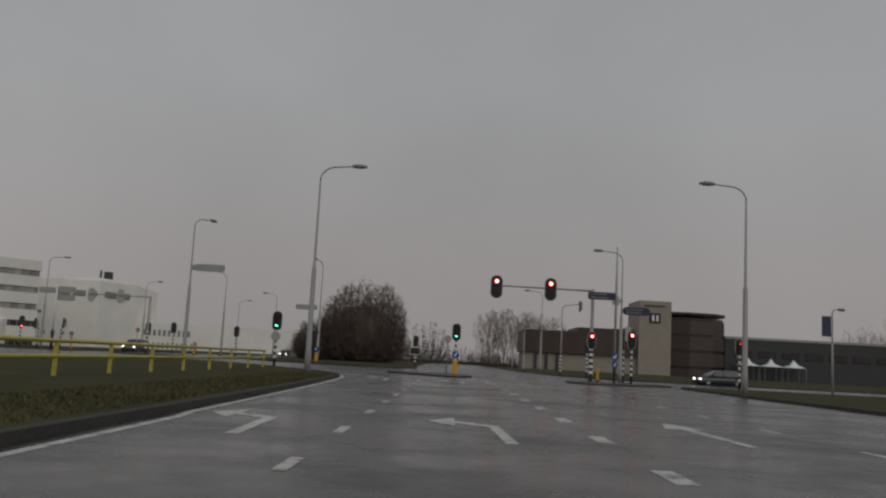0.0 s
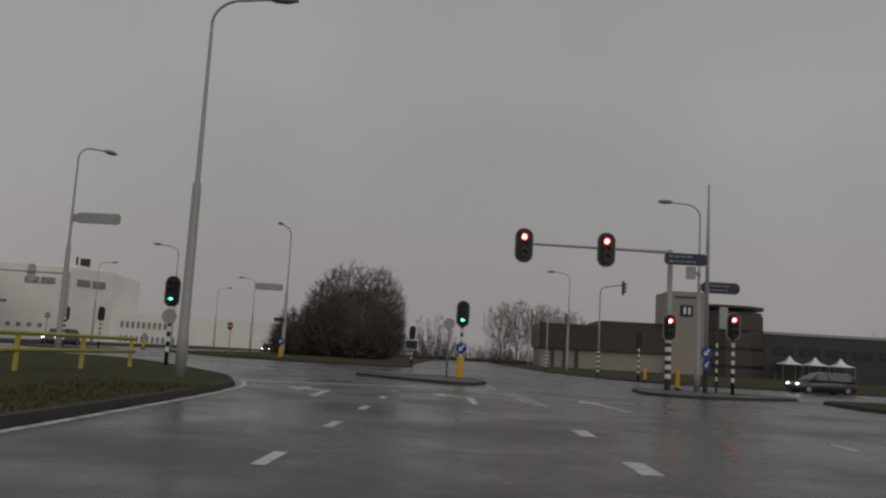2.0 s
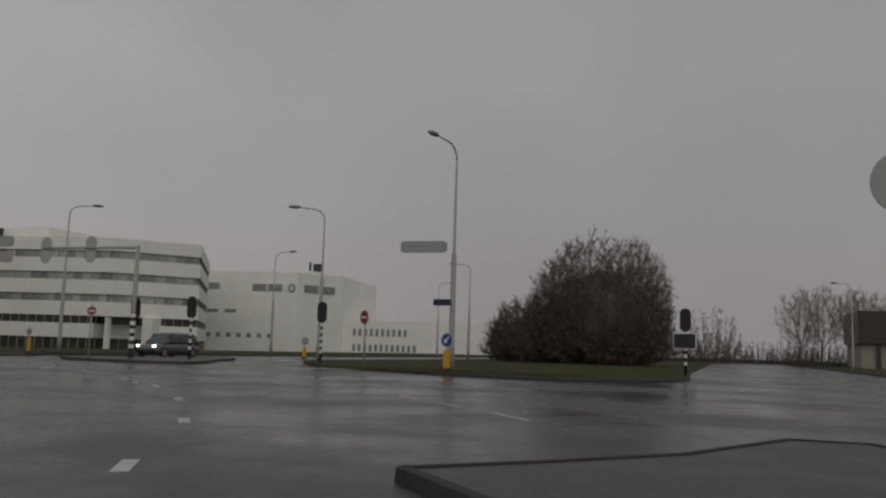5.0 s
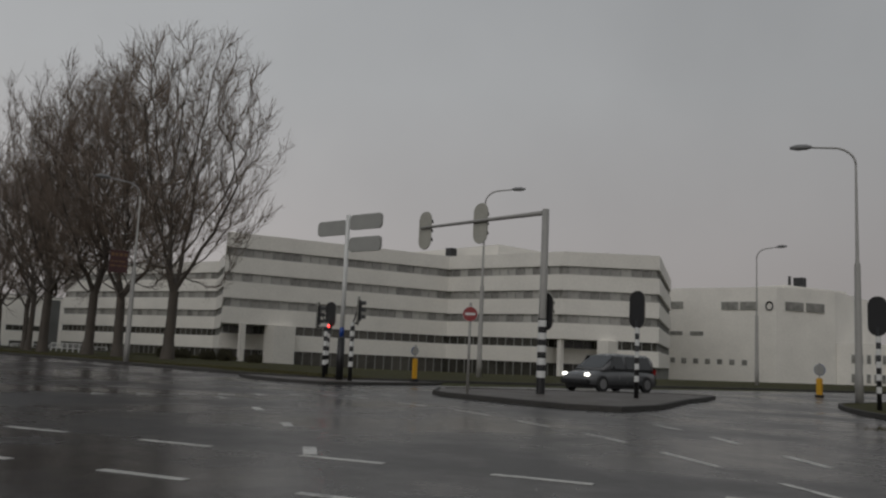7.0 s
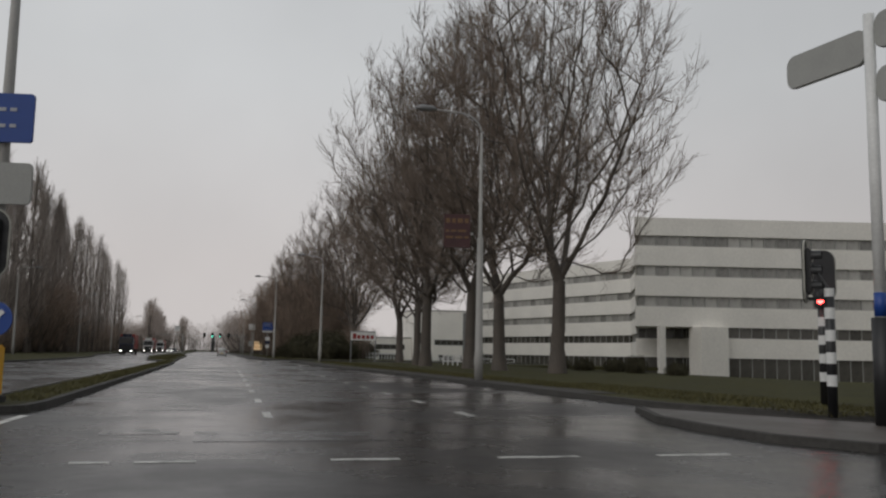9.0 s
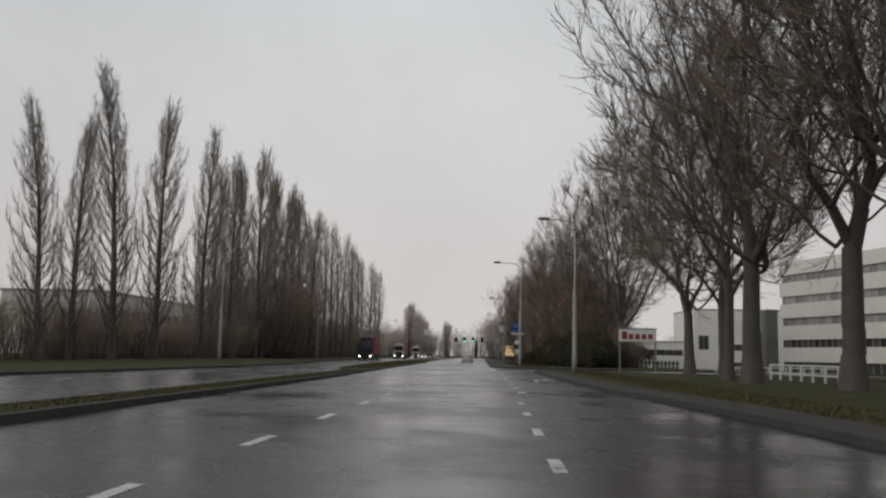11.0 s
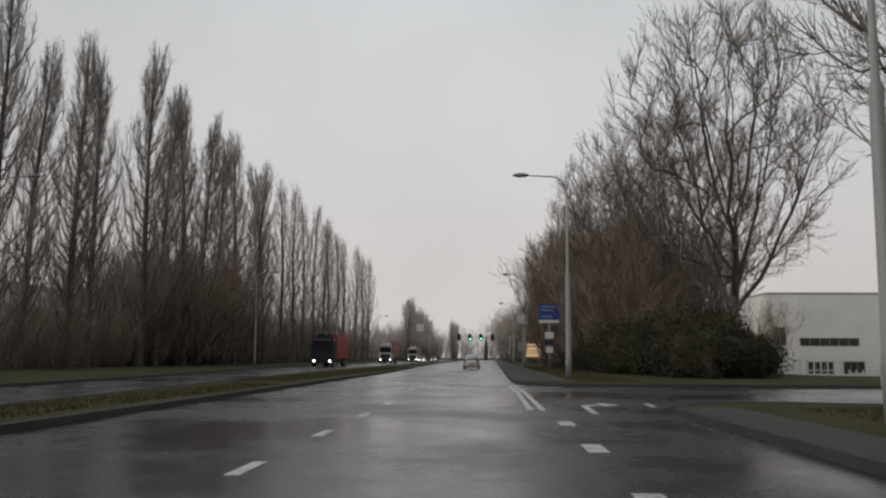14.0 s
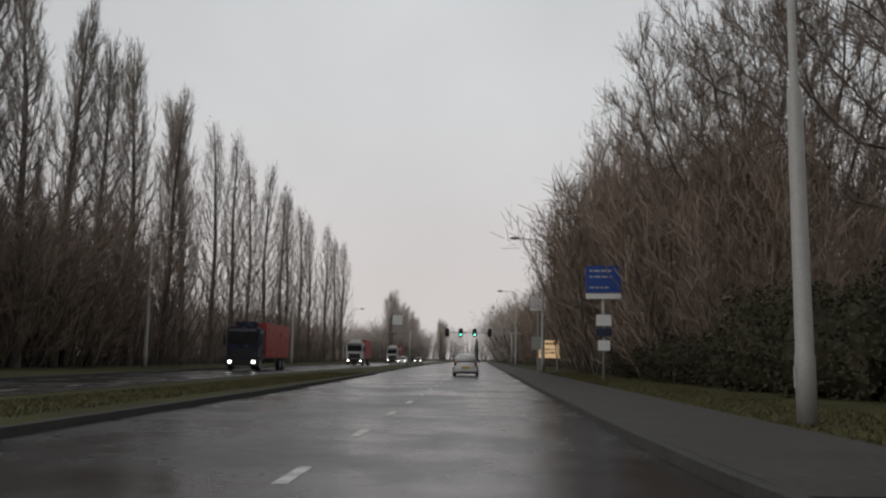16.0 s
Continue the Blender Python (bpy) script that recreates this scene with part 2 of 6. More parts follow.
M = {
    "asphalt": wet_asphalt(),
    "marking": worn_paint(),
    "patch": shader("dark_seam", (0.02, 0.02, 0.02), 0.25, vary=0.3, scale=2),
    "kerb": shader("kerb_concrete", (0.055, 0.052, 0.048), 0.8, spec=0.2, vary=0.4, scale=1.0, fine=15),
    "paving": shader("island_paving", (0.055, 0.050, 0.045), 0.75, spec=0.2, vary=0.4, scale=0.8, fine=9),
    "island": shader("brownish_island_paving", (0.075, 0.064, 0.054), 0.55, spec=0.4, vary=0.4, scale=0.8, fine=9),
    "grass": shader("wet_grass", (0.058, 0.055, 0.024), 0.9, spec=0.12, vary=0.55, scale=0.35, fine=9, bump=0.9, bump_scale=22, bump_dist=0.05),
    "field": shader("rough_ground", (0.060, 0.062, 0.028), 0.95, spec=0.1, vary=0.4, scale=0.05, fine=1.2, bump=0.6, bump_scale=5, bump_dist=0.1),
    "blade": shader("grass_blade", (0.088, 0.080, 0.035), 0.8, spec=0.15, vary=0.5, scale=0.6, fine=6, bump=0),
    "bark": shader("wet_bark", (0.088, 0.073, 0.060), 0.75, vary=0.4, scale=1.2, fine=14, bump=0.5, bump_scale=25, bump_dist=0.02),
    "twig": shader("brown_twig", (0.165, 0.128, 0.102), 0.8, vary=0.3, scale=0.5, fine=3, bump=0, per_object=0.35),
    "thicket": shader("red_brown_twig", (0.225, 0.170, 0.132), 0.85, vary=0.35, scale=0.4, fine=3, bump=0, per_object=0.4),
    # Lighter twig copy: distance haze put into the base colour of far woods.
    "haze_twig": shader("haze_lightened_twig", (0.38, 0.325, 0.29), 0.9, vary=0.25, scale=0.4, fine=3, bump=0, per_object=0.3),
    "bush": shader("dark_bush_twig", (0.108, 0.080, 0.066), 0.85, vary=0.35, scale=0.4, fine=3, bump=0),
    "poplar": shader("poplar_twig", (0.25, 0.215, 0.19), 0.8, vary=0.3, scale=0.5, fine=3, bump=0, per_object=0.35),
    "leaf": shader("dark_evergreen", (0.050, 0.046, 0.028), 0.9, spec=0.15, vary=0.6, scale=0.7, fine=6, bump=0),
    "steel": shader("galvanised_steel", (0.34, 0.33, 0.31), 0.6, metal=0.1, vary=0.15, scale=1.5, fine=20),
    "lampgrey": shader("grey_lamp_housing", (0.20, 0.20, 0.20), 0.45, vary=0.15),
    "black": shader("black_paint", (0.018, 0.018, 0.019), 0.45, vary=0.3, scale=4),
    "white": shader("white_paint", (0.70, 0.70, 0.68), 0.4, vary=0.12, scale=3, fine=20),
    "backing": shader("pale_back_of_board", (0.40, 0.39, 0.34), 0.5, vary=0.18, scale=3),
    "signback": shader("grey_sign_back", (0.33, 0.33, 0.31), 0.45, vary=0.12, scale=2),
    "yellow": shader("yellow_plastic", (0.66, 0.35, 0.02), 0.4, vary=0.12, scale=4),
    "railyellow": shader("yellow_rail_paint", (0.50, 0.42, 0.06), 0.5, vary=0.3, scale=2),
    "blue": shader("blue_sign_face", (0.012, 0.055, 0.26), 0.4, vary=0.1, scale=3),
    "darkblue": shader("dark_blue_sign_face", (0.016, 0.021, 0.055), 0.4, vary=0.15, scale=3),
    "red": shader("red_sign_face", (0.26, 0.025, 0.025), 0.4, vary=0.12, scale=4),
    "lens_off": shader("unlit_lens", (0.03, 0.015, 0.012), 0.3, vary=0.2),
    "lens_red": shader("lit_red_lens", (1.0, 0.045, 0.04), 0.3, vary=0.02, bump=0, emit=13.0),
    "lens_core": shader("lit_lens_core", (1.0, 0.30, 0.26), 0.3, vary=0.02, bump=0, emit=13.0),
    "lens_weak": shader("weak_red_lens", (0.8, 0.04, 0.04), 0.3, vary=0.02, bump=0, emit=0.9),
    "signtext": shader("sign_lettering", (0.42, 0.43, 0.46), 0.45, vary=0.1),
    "lens_green": shader("lit_green_lens", (0.12, 0.95, 0.62), 0.3, vary=0.02, bump=0, emit=5.0),
    "headlight": shader("lit_headlight", (1.0, 0.97, 0.88), 0.2, vary=0.02, bump=0, emit=5.0),
    "panel": shader("white_facade_panel", (0.80, 0.77, 0.71), 0.5, vary=0.10, scale=0.25, fine=4, bump=0.1, bump_scale=6),
    "panel_old": shader("cream_facade_panel", (0.60, 0.585, 0.53), 0.6, vary=0.12, scale=0.2, fine=3, bump=0.1, bump_scale=6),
    # Window glass paled: haze and reflected sky put into the base colour.
    "glass": shader("haze_paled_glass", (0.24, 0.235, 0.215), 0.14, vary=0.6, scale=0.35, fine=1.5, bump=0, rough_vary=0.05, spec=0.7),
    # Much darker copy; on the office its colour carries the overhang's shade.
    "glass_low": shader("dark_or_shaded_glass", (0.05, 0.048, 0.04), 0.15, vary=0.6, scale=0.5, fine=1.5, bump=0, rough_vary=0.05, spec=0.6),
    # Office panes likewise: paled for haze above, darkened for shade below.
    "pane": shader("office_window_pane", (0.21, 0.205, 0.19), 0.12, vary=0.55, scale=0.35, fine=1.5, bump=0, rough_vary=0.05, spec=0.7, per_object=0.9),
    "pane_low": shader("shade_darkened_pane", (0.055, 0.052, 0.045), 0.12, vary=0.6, scale=0.5, fine=1.5, bump=0, rough_vary=0.05, spec=0.6, per_object=0.8),
    "cabblue": shader("dark_blue_cab_paint", (0.022, 0.028, 0.06), 0.25, vary=0.1, scale=2, bump=0, spec=0.6),
    "frame": shader("window_frame_grey", (0.30, 0.30, 0.28), 0.45, vary=0.1),
    "brown": shader("brown_facade", (0.055, 0.035, 0.028), 0.4, vary=0.3, scale=0.4, fine=6),
    "brownglass": shader("bronze_glass", (0.022, 0.016, 0.014), 0.12, vary=0.5, scale=0.3, fine=2, bump=0, rough_vary=0.05, spec=0.6),
    "beige": shader("beige_stone", (0.30, 0.26, 0.21), 0.7, vary=0.15, scale=0.5, fine=8),
    "shaft": shader("grey_shaft_cladding", (0.14, 0.145, 0.14), 0.5, vary=0.25, scale=0.3, fine=5),
    "darkwall": shader("dark_cladding", (0.030, 0.031, 0.032), 0.5, vary=0.3, scale=0.3, fine=5),
    "tent": shader("white_tent_cloth", (0.78, 0.78, 0.78), 0.7, vary=0.08, scale=1.0),
    "carwhite": shader("silver_white_car_paint", (0.62, 0.62, 0.60), 0.25, vary=0.06, scale=2, bump=0, spec=0.6),
    "cardark": shader("dark_grey_car_paint", (0.045, 0.047, 0.05), 0.2, vary=0.1, scale=2, bump=0, spec=0.6),
    "carred": shader("red_truck_paint", (0.36, 0.028, 0.022), 0.35, vary=0.12, scale=1.5, bump=0),
    "cargrey": shader("blue_grey_car_paint", (0.12, 0.122, 0.125), 0.22, vary=0.1, scale=2, bump=0, spec=0.6),
    "carglass": shader("car_glass", (0.02, 0.022, 0.024), 0.08, vary=0.2, bump=0, spec=0.7, rough_vary=0.03),
    "tyre": shader("tyre_rubber", (0.018, 0.018, 0.018), 0.7, vary=0.2),
    "rim": shader("grey_rim", (0.28, 0.28, 0.28), 0.35, metal=0.6, vary=0.1),
    "taillight": shader("red_tail_light", (0.30, 0.012, 0.012), 0.25, vary=0.1, bump=0),
    "plate": shader("yellow_number_plate", (0.65, 0.42, 0.03), 0.4, vary=0.05),
    "orange": shader("pale_orange_billboard", (0.80, 0.55, 0.30), 0.45, vary=0.1, scale=2, emit=0.4),
    "brandred": shader("red_lettering", (0.27, 0.03, 0.03), 0.45, vary=0.1),
    "darksign": shader("dark_maroon_sign", (0.06, 0.022, 0.022), 0.4, vary=0.3, scale=3),
    "gold": shader("gold_lettering", (0.16, 0.085, 0.035), 0.4, vary=0.1),
}


# ---- mesh helpers ----
class Shape:
    """Collects vertices and faces for one mesh."""

    def __init__(self):
        self.v, self.f = [], []

    def add(self, verts, faces):
        o = len(self.v)
        self.v += [tuple(p) for p in verts]
        self.f += [tuple(i + o for i in q) for q in faces]
        return self

    def box(self, x0, y0, z0, x1, y1, z1, turn=0.0, about=(0, 0)):
        p = [(x, y, z) for z in (z0, z1) for x, y in ((x0, y0), (x1, y0), (x1, y1), (x0, y1))]
        if turn:
            c, s = math.cos(radians(turn)), math.sin(radians(turn))
            p = [(about[0] + (x - about[0]) * c - (y - about[1]) * s, about[1] + (x - about[0]) * s + (y - about[1]) * c, z) for x, y, z in p]
        return self.add(p, [(3, 2, 1, 0), (4, 5, 6, 7), (0, 1, 5, 4), (1, 2, 6, 5), (2, 3, 7, 6), (3, 0, 4, 7)])

    def tube(self, points, radii, n=10, caps=True):
        pts = [Vector(p) for p in points]
        rings, side = [], None
        for i, p in enumerate(pts):
            d = (pts[min(i + 1, len(pts) - 1)] - pts[max(i - 1, 0)]).normalized()
            if side is None:
                side = d.orthogonal().normalized()
            side = (side - d * side.dot(d)).normalized()
            up = d.cross(side)
            r = radii[i] if hasattr(radii, "__len__") else radii
            rings.append([p + (side * math.cos(a) + up * math.sin(a)) * r for a in (2 * math.pi * k / n for k in range(n))])
        verts = [q for ring in rings for q in ring]
        faces = [(i * n + k, i * n + (k + 1) % n, (i + 1) * n + (k + 1) % n, (i + 1) * n + k) for i in range(len(pts) - 1) for k in range(n)]
        if caps:
            faces += [tuple(range(n - 1, -1, -1)), tuple((len(pts) - 1) * n + k for k in range(n))]
        return self.add(verts, faces)

    def prism(self, outline, z0, z1):
        """Extrudes a plan outline (counter-clockwise) upwards."""
        n = len(outline)
        verts = [(x, y, z0) for x, y in outline] + [(x, y, z1) for x, y in outline]
        faces = [tuple(range(n - 1, -1, -1)), tuple(range(n, 2 * n))] + [(i, (i + 1) % n, n + (i + 1) % n, n + i) for i in range(n)]
        return self.add(verts, faces)

    def slab(self, outline, m, depth):
        """A flat outline in x, z of the pose m, with thickness along its y."""
        n = len(outline)
        verts = [m @ Vector((x, -depth / 2, z)) for x, z in outline] + [m @ Vector((x, depth / 2, z)) for x, z in outline]
        faces = [tuple(range(n)), tuple(range(2 * n - 1, n - 1, -1))] + [(i, n + i, n + (i + 1) % n, (i + 1) % n) for i in range(n)]
        return self.add(verts, faces)


def mesh_of(name, shape, material, bevel=0.0, smooth=False):
    me = bpy.data.meshes.new(name)
    me.from_pydata(shape.v, [], shape.f)
    if bevel or any(len(q) > 4 for q in shape.f):
        bm = bmesh.new()
        bm.from_mesh(me)
        bmesh.ops.recalc_face_normals(bm, faces=bm.faces)
        if bevel:
            bmesh.ops.bevel(bm, geom=list(bm.edges), offset=bevel, segments=2, affect="EDGES", clamp_overlap=True)
        big = [f for f in bm.faces if len(f.verts) > 4]
        if big:
            bmesh.ops.triangulate(bm, faces=big)
        bm.to_mesh(me)
        bm.free()
    if smooth:
        me.polygons.foreach_set("use_smooth", [True] * len(me.polygons))
    me.materials.append(material)
    me.update()
    return me


def part(name, shape, material, parent=None, label="", bevel=0.0, smooth=False, at=None):
    """Links one shape as one mesh object under a thing or a part."""
    ob = new(name, mesh_of(name, shape, material, bevel, smooth))
    if at is not None:
        ob.matrix_basis = at
    ob.parent = parent
    if label:
        ob["label"] = label
    return ob


def thing(name, m, label, category, group=""):
    ob = new(name)
    ob.matrix_basis = m
    return tagged(ob, label, category, group)


def rounded(w, h, r, n=6):
    """A rounded rectangle in x, z about the origin."""
    out = []
    for cx, cz, a0 in ((w / 2 - r, h / 2 - r, 0), (-w / 2 + r, h / 2 - r, 90), (-w / 2 + r, -h / 2 + r, 180), (w / 2 - r, -h / 2 + r, 270)):
        out += [(cx + r * math.cos(radians(a0 + 90 * k / n)), cz + r * math.sin(radians(a0 + 90 * k / n))) for k in range(n + 1)]
    return out


def disc(r, n=24):
    return [(r * math.cos(2 * math.pi * k / n), r * math.sin(2 * math.pi * k / n)) for k in range(n)]


def offset_line(points, d):
    """A plan polyline moved d metres to its left."""
    p = [Vector((x, y)) for x, y in points]
    out = []
    for i, q in enumerate(p):
        a = (p[i] - p[i - 1]).normalized() if i else (p[1] - p[0]).normalized()
        b = (p[i + 1] - p[i]).normalized() if i < len(p) - 1 else a
        t = (a + b).normalized()
        k = d / max(0.5, t.dot(a))
        out.append((q.x - t.y * k, q.y + t.x * k))
    return out


# ---- the ground, the roads, kerbs, islands ----
def ease(a, b, v):
    t = min(1.0, max(0.0, (v - a) / (b - a)))
    return t * t * (3 - 2 * t)


def ground_height(x, y):
    h = 0.02
    if x < -44:
        h -= 1.75 * ease(106, 122, y)
    if x > 16:
        h -= 1.0 * ease(100, 140, y)
    if -40 < x < 22 and y > -70:
        h = min(h, -0.35)
    if 46 < y < 95 and x > -520:
        h = min(h, -0.35)
    if -142 < x < -119 and 85 < y < 135:
        h = min(h, -0.35)
    return h


xs = [-2500, -1500, -900] + [-560 + 10 * i for i in range(42)] + [-140 + 4 * i for i in range(60)] + [104, 130, 170, 250, 400, 900, 1800, 2500]
ys = [-2500, -1200, -500, -200, -100, -70] + [-60 + 8 * i for i in range(13)] + [46 + 4 * i for i in range(34)] + [190, 215, 250, 300, 420, 800, 1500, 2500]
g = Shape()
g.add([(x, y, ground_height(x, y)) for y in ys for x in xs],
      [(j * len(xs) + i, j * len(xs) + i + 1, (j + 1) * len(xs) + i + 1, (j + 1) * len(xs) + i) for j in range(len(ys) - 1) for i in range(len(xs) - 1)])
ground = tagged(part("ground", g, M["field"], smooth=True), "flat damp grassland and soil reaching the horizon", "ground", kind="structure")

ROAD = [(-38, -70), (22, -70), (22, 50), (160, 50), (160, 88), (22, 88), (22, 260), (-44, 260), (-44, 97), (-122, 97), (-122, 130), (-138, 130), (-138, 95), (-520, 95), (-520, 50), (-38, 50)]
road = tagged(part("road", Shape().prism(ROAD, -0.3, 0.0), M["asphalt"]), "wet dark asphalt junction of two dual carriageways", "road", kind="structure")


def smooth_line(points, step=1.5):
    """A plan polyline rounded by a Catmull-Rom curve."""
    p = [Vector(q) for q in points]
    out = []
    for i in range(len(p) - 1):
        a, b, c, d = p[max(i - 1, 0)], p[i], p[i + 1], p[min(i + 2, len(p) - 1)]
        n = max(1, int((c - b).length / step)) if (c - b).length < 25 else 6
        for k in range(n):
            t = k / n
            q = 0.5 * ((2 * b) + (c - a) * t + (2 * a - 5 * b + 4 * c - d) * t * t + (3 * b - a - 3 * c + d) * t ** 3)
            out.append((q.x, q.y))
    return out + [tuple(p[-1])]


def raised(name, edge, rest, material, label, top=0.12, kerb_width=0.16, curved=True):
    """A verge or island: its kerbed edge (land to the left of it) and the rest of its outline."""
    line = smooth_line(edge) if curved else edge
    inner = offset_line(line, kerb_width)
    body = part(name, Shape().prism(inner + rest, -0.2, top), material)
    tagged(body, label, "verge" if material == M["grass"] else "traffic island", kind="structure")
    k = Shape()
    n = len(line)
    lean = offset_line(line, 0.03)
    verts = [(x, y, -0.1) for x, y in line] + [(x, y, top + 0.01) for x, y in lean] + [(x, y, top + 0.02) for x, y in offset_line(line, 0.06)] + [(x, y, top + 0.02) for x, y in inner] + [(x, y, top - 0.1) for x, y in inner]
    k.add(verts, [(r * n + i, r * n + i + 1, (r + 1) * n + i + 1, (r + 1) * n + i) for r in range(4) for i in range(n - 1)])
    part("kerb", k, M["kerb"], body, "low grey concrete kerb, wet and dirty")
    return body


verge_median_south = raised("verge_median_south", [(-4.55, -70), (-4.45, 10), (-4.6, 30), (-5.0, 43), (-5.5, 46.2), (-6.6, 49.8), (-8.0, 52.6), (-10.4, 57.2), (-14.0, 63.0), (-17.5, 66.6), (-20.0, 66.9), (-21.4, 65.6), (-21.9, 62.5), (-22, 57), (-22, 40), (-22, 10), (-22, -70)], [], M["grass"], "wide grass median sloping behind a low kerb")
verge_southeast = raised("verge_southeast", [(60, 60.5), (30, 60.5), (19, 60.3), (16.4, 59.2), (15.6, 56), (15.2, 45), (15.0, 30), (15.0, -70)], [(60, -70)], M["grass"], "grass verge beside the turning lane")
verge_northeast = raised("verge_northeast", [(120, 84.5), (40, 84.5), (20, 84.0), (15.5, 85.5), (13.4, 90), (12.4, 97), (11.2, 110), (10.6, 130), (10.6, 255)][::-1], [(120, 255)], M["grass"], "grass verge along the far side of the junction")
verge_island_north = raised("verge_island_north", [(-3.4, 250), (-3.4, 180), (-3.4, 140), (-3.4, 120), (-3.0, 104), (-2.8, 97), (-4.2, 90.5), (-7.0, 88.4), (-10.8, 89.2), (-17, 93), (-22.5, 98.2), (-26.5, 104.4), (-27.6, 110), (-27.8, 130), (-27.0, 250)][::-1], [], M["grass"], "large grass island with a bush clump on it")
verge_northwest = raised("verge_northwest", [(-122.2, 128), (-122.6, 100), (-123.6, 94.0), (-122.7, 91.8), (-120.8, 91.1), (-112, 91.15), (-95, 91.2), (-86, 91.5), (-75, 92.4), (-52, 92.8), (-46.5, 93.3), (-44.2, 95.6), (-42.6, 99), (-41.4, 110), (-40.9, 126), (-38.5, 150), (-36.5, 250)], [(-60, 250), (-60, 122), (-66, 112), (-110, 110), (-112, 128)], M["grass"], "broad mown grass verge with a row of trees")
verge_west = raised("verge_west", [(-510, 88.2), (-300, 88.2), (-200, 88.2), (-155, 88.2), (-146, 88.25), (-141.4, 88.4), (-139.2, 88.8), (-138.1, 90.1), (-137.7, 92.0), (-137.6, 95), (-137.6, 101), (-137.6, 110), (-137.6, 125)], [(-150, 125), (-160, 108), (-510, 108)], M["grass"], "grass verge before a belt of trees")
verge_southwest = raised("verge_southwest", [(-36.5, -70), (-36.5, -5), (-36.5, 20), (-36.5, 38), (-36.5, 50), (-38.5, 60), (-43, 65.6), (-50, 67.6), (-83, 69.2), (-110, 70.3), (-140, 69.8), (-170, 66.9), (-215, 64.5), (-300, 63), (-510, 61)], [(-510, 40), (-60, 40), (-60, -70)], M["grass"], "grass verge below the poplars")
verge_median_west = raised("verge_median_west", [(-510, 73.0), (-300, 73.6), (-215, 73.9), (-165, 74.7), (-140, 76.1), (-127, 76.8), (-118, 77.5), (-113, 78.6), (-106, 79.3), (-85, 79.35), (-60, 79.23), (-52, 79.2), (-47.2, 79.15), (-46.1, 79.5), (-45.8, 80.0), (-46.1, 80.45), (-47.2, 80.58), (-52, 80.6), (-60, 80.63), (-95, 80.75), (-107, 80.45), (-120, 80.25), (-135, 80.05), (-150, 79.95), (-165, 79.8), (-190, 79.2), (-215, 78.3), (-300, 76.9), (-510, 76.2)], [], M["grass"], "narrow grass median between the carriageways")
island_centre = raised("island_centre", [(-3.8, 61.6), (-1.2, 58.6), (0.5, 56.6), (1.5, 57.0), (2.1, 59.5), (1.7, 63.5), (0.7, 66.8), (-0.4, 66.8), (-1.6, 64.2), (-3.8, 61.7)], [], M["island"], "small paved refuge island", 0.10, 0.14)
island_east = raised("island_east", [(8.5, 58.0), (9.3, 56.6), (10.8, 56.6), (13.4, 58.4), (16.0, 61.0), (15.6, 62.6), (12.0, 64.2), (9.6, 64.2), (8.6, 61), (8.5, 58.1)], [], M["island"], "paved refuge island carrying signal posts", 0.10, 0.14)
island_west = raised("island_west", [(-35.4, 93.2), (-33.4, 91.2), (-32.2, 90.6), (-27.2, 90.2), (-26.0, 91.0), (-26.5, 93.4), (-28.8, 98.4), (-31.4, 104.6), (-32.8, 104.6), (-34.0, 100), (-35.6, 93.8)], [], M["island"], "kerbed traffic island of dark wet paving", 0.12, 0.16)
island_corner = raised("island_corner", [(-46.5, 91.7), (-43.9, 90.75), (-40.5, 90.6), (-39.2, 91.2), (-39.2, 93.0), (-40.2, 97.5), (-41.0, 98.6), (-41.8, 97.0), (-42.6, 94.0), (-46.4, 92.1)], [], M["island"], "slim paved island at the corner of the junction", 0.10, 0.14)


def footway(name, line, width, label):
    """A paved strip just behind a kerb, on the verge to the left of the line."""
    near, far_side = offset_line(line, 0.17), offset_line(line, width)
    ob = part(name, Shape().prism(near + far_side[::-1], 0.02, 0.135), M["paving"])
    return tagged(ob, label, "footway", kind="structure")


pavement_west = footway("pavement_west", smooth_line([(-500, 88.2), (-300, 88.2), (-200, 88.2), (-155, 88.2), (-146, 88.25), (-141.4, 88.4)]), 2.7, "dark wet paved strip between kerb and grass")
pavement_northwest = footway("pavement_northwest", smooth_line([(-120.8, 91.1), (-112, 91.15), (-95, 91.2), (-86, 91.5), (-75, 92.4), (-52, 92.8)]), 1.3, "dark gravelly strip between kerb and grass")


# ---- road markings, each one a thin painted layer on the road ----
def mark(outline, label=""):
    ob = part("road_marking", Shape().prism(outline, 0.001, 0.006), M["marking"], road, label)
    return ob


def dash_line(x0, y0, x1, y1, length, gap, width=0.12):
    d = Vector((x1 - x0, y1 - y0))
    total, u = d.length, d.normalized()
    n = Vector((-u.y, u.x)) * width / 2
    s = 0.0
    while s < total:
        a = Vector((x0, y0)) + u * s
        b = Vector((x0, y0)) + u * min(total, s + length)
        mark([tuple(a - n), tuple(b - n), tuple(b + n), tuple(a + n)])
        s += length + gap


def stripe(points, width=0.12):
    left, right = offset_line(points, width / 2), offset_line(points, -width / 2)
    s = Shape()
    n = len(points)
    for i in range(n - 1):
        s.prism([right[i], right[i + 1], left[i + 1], left[i]], 0.001, 0.006)
    part("road_marking", s, M["marking"], road)


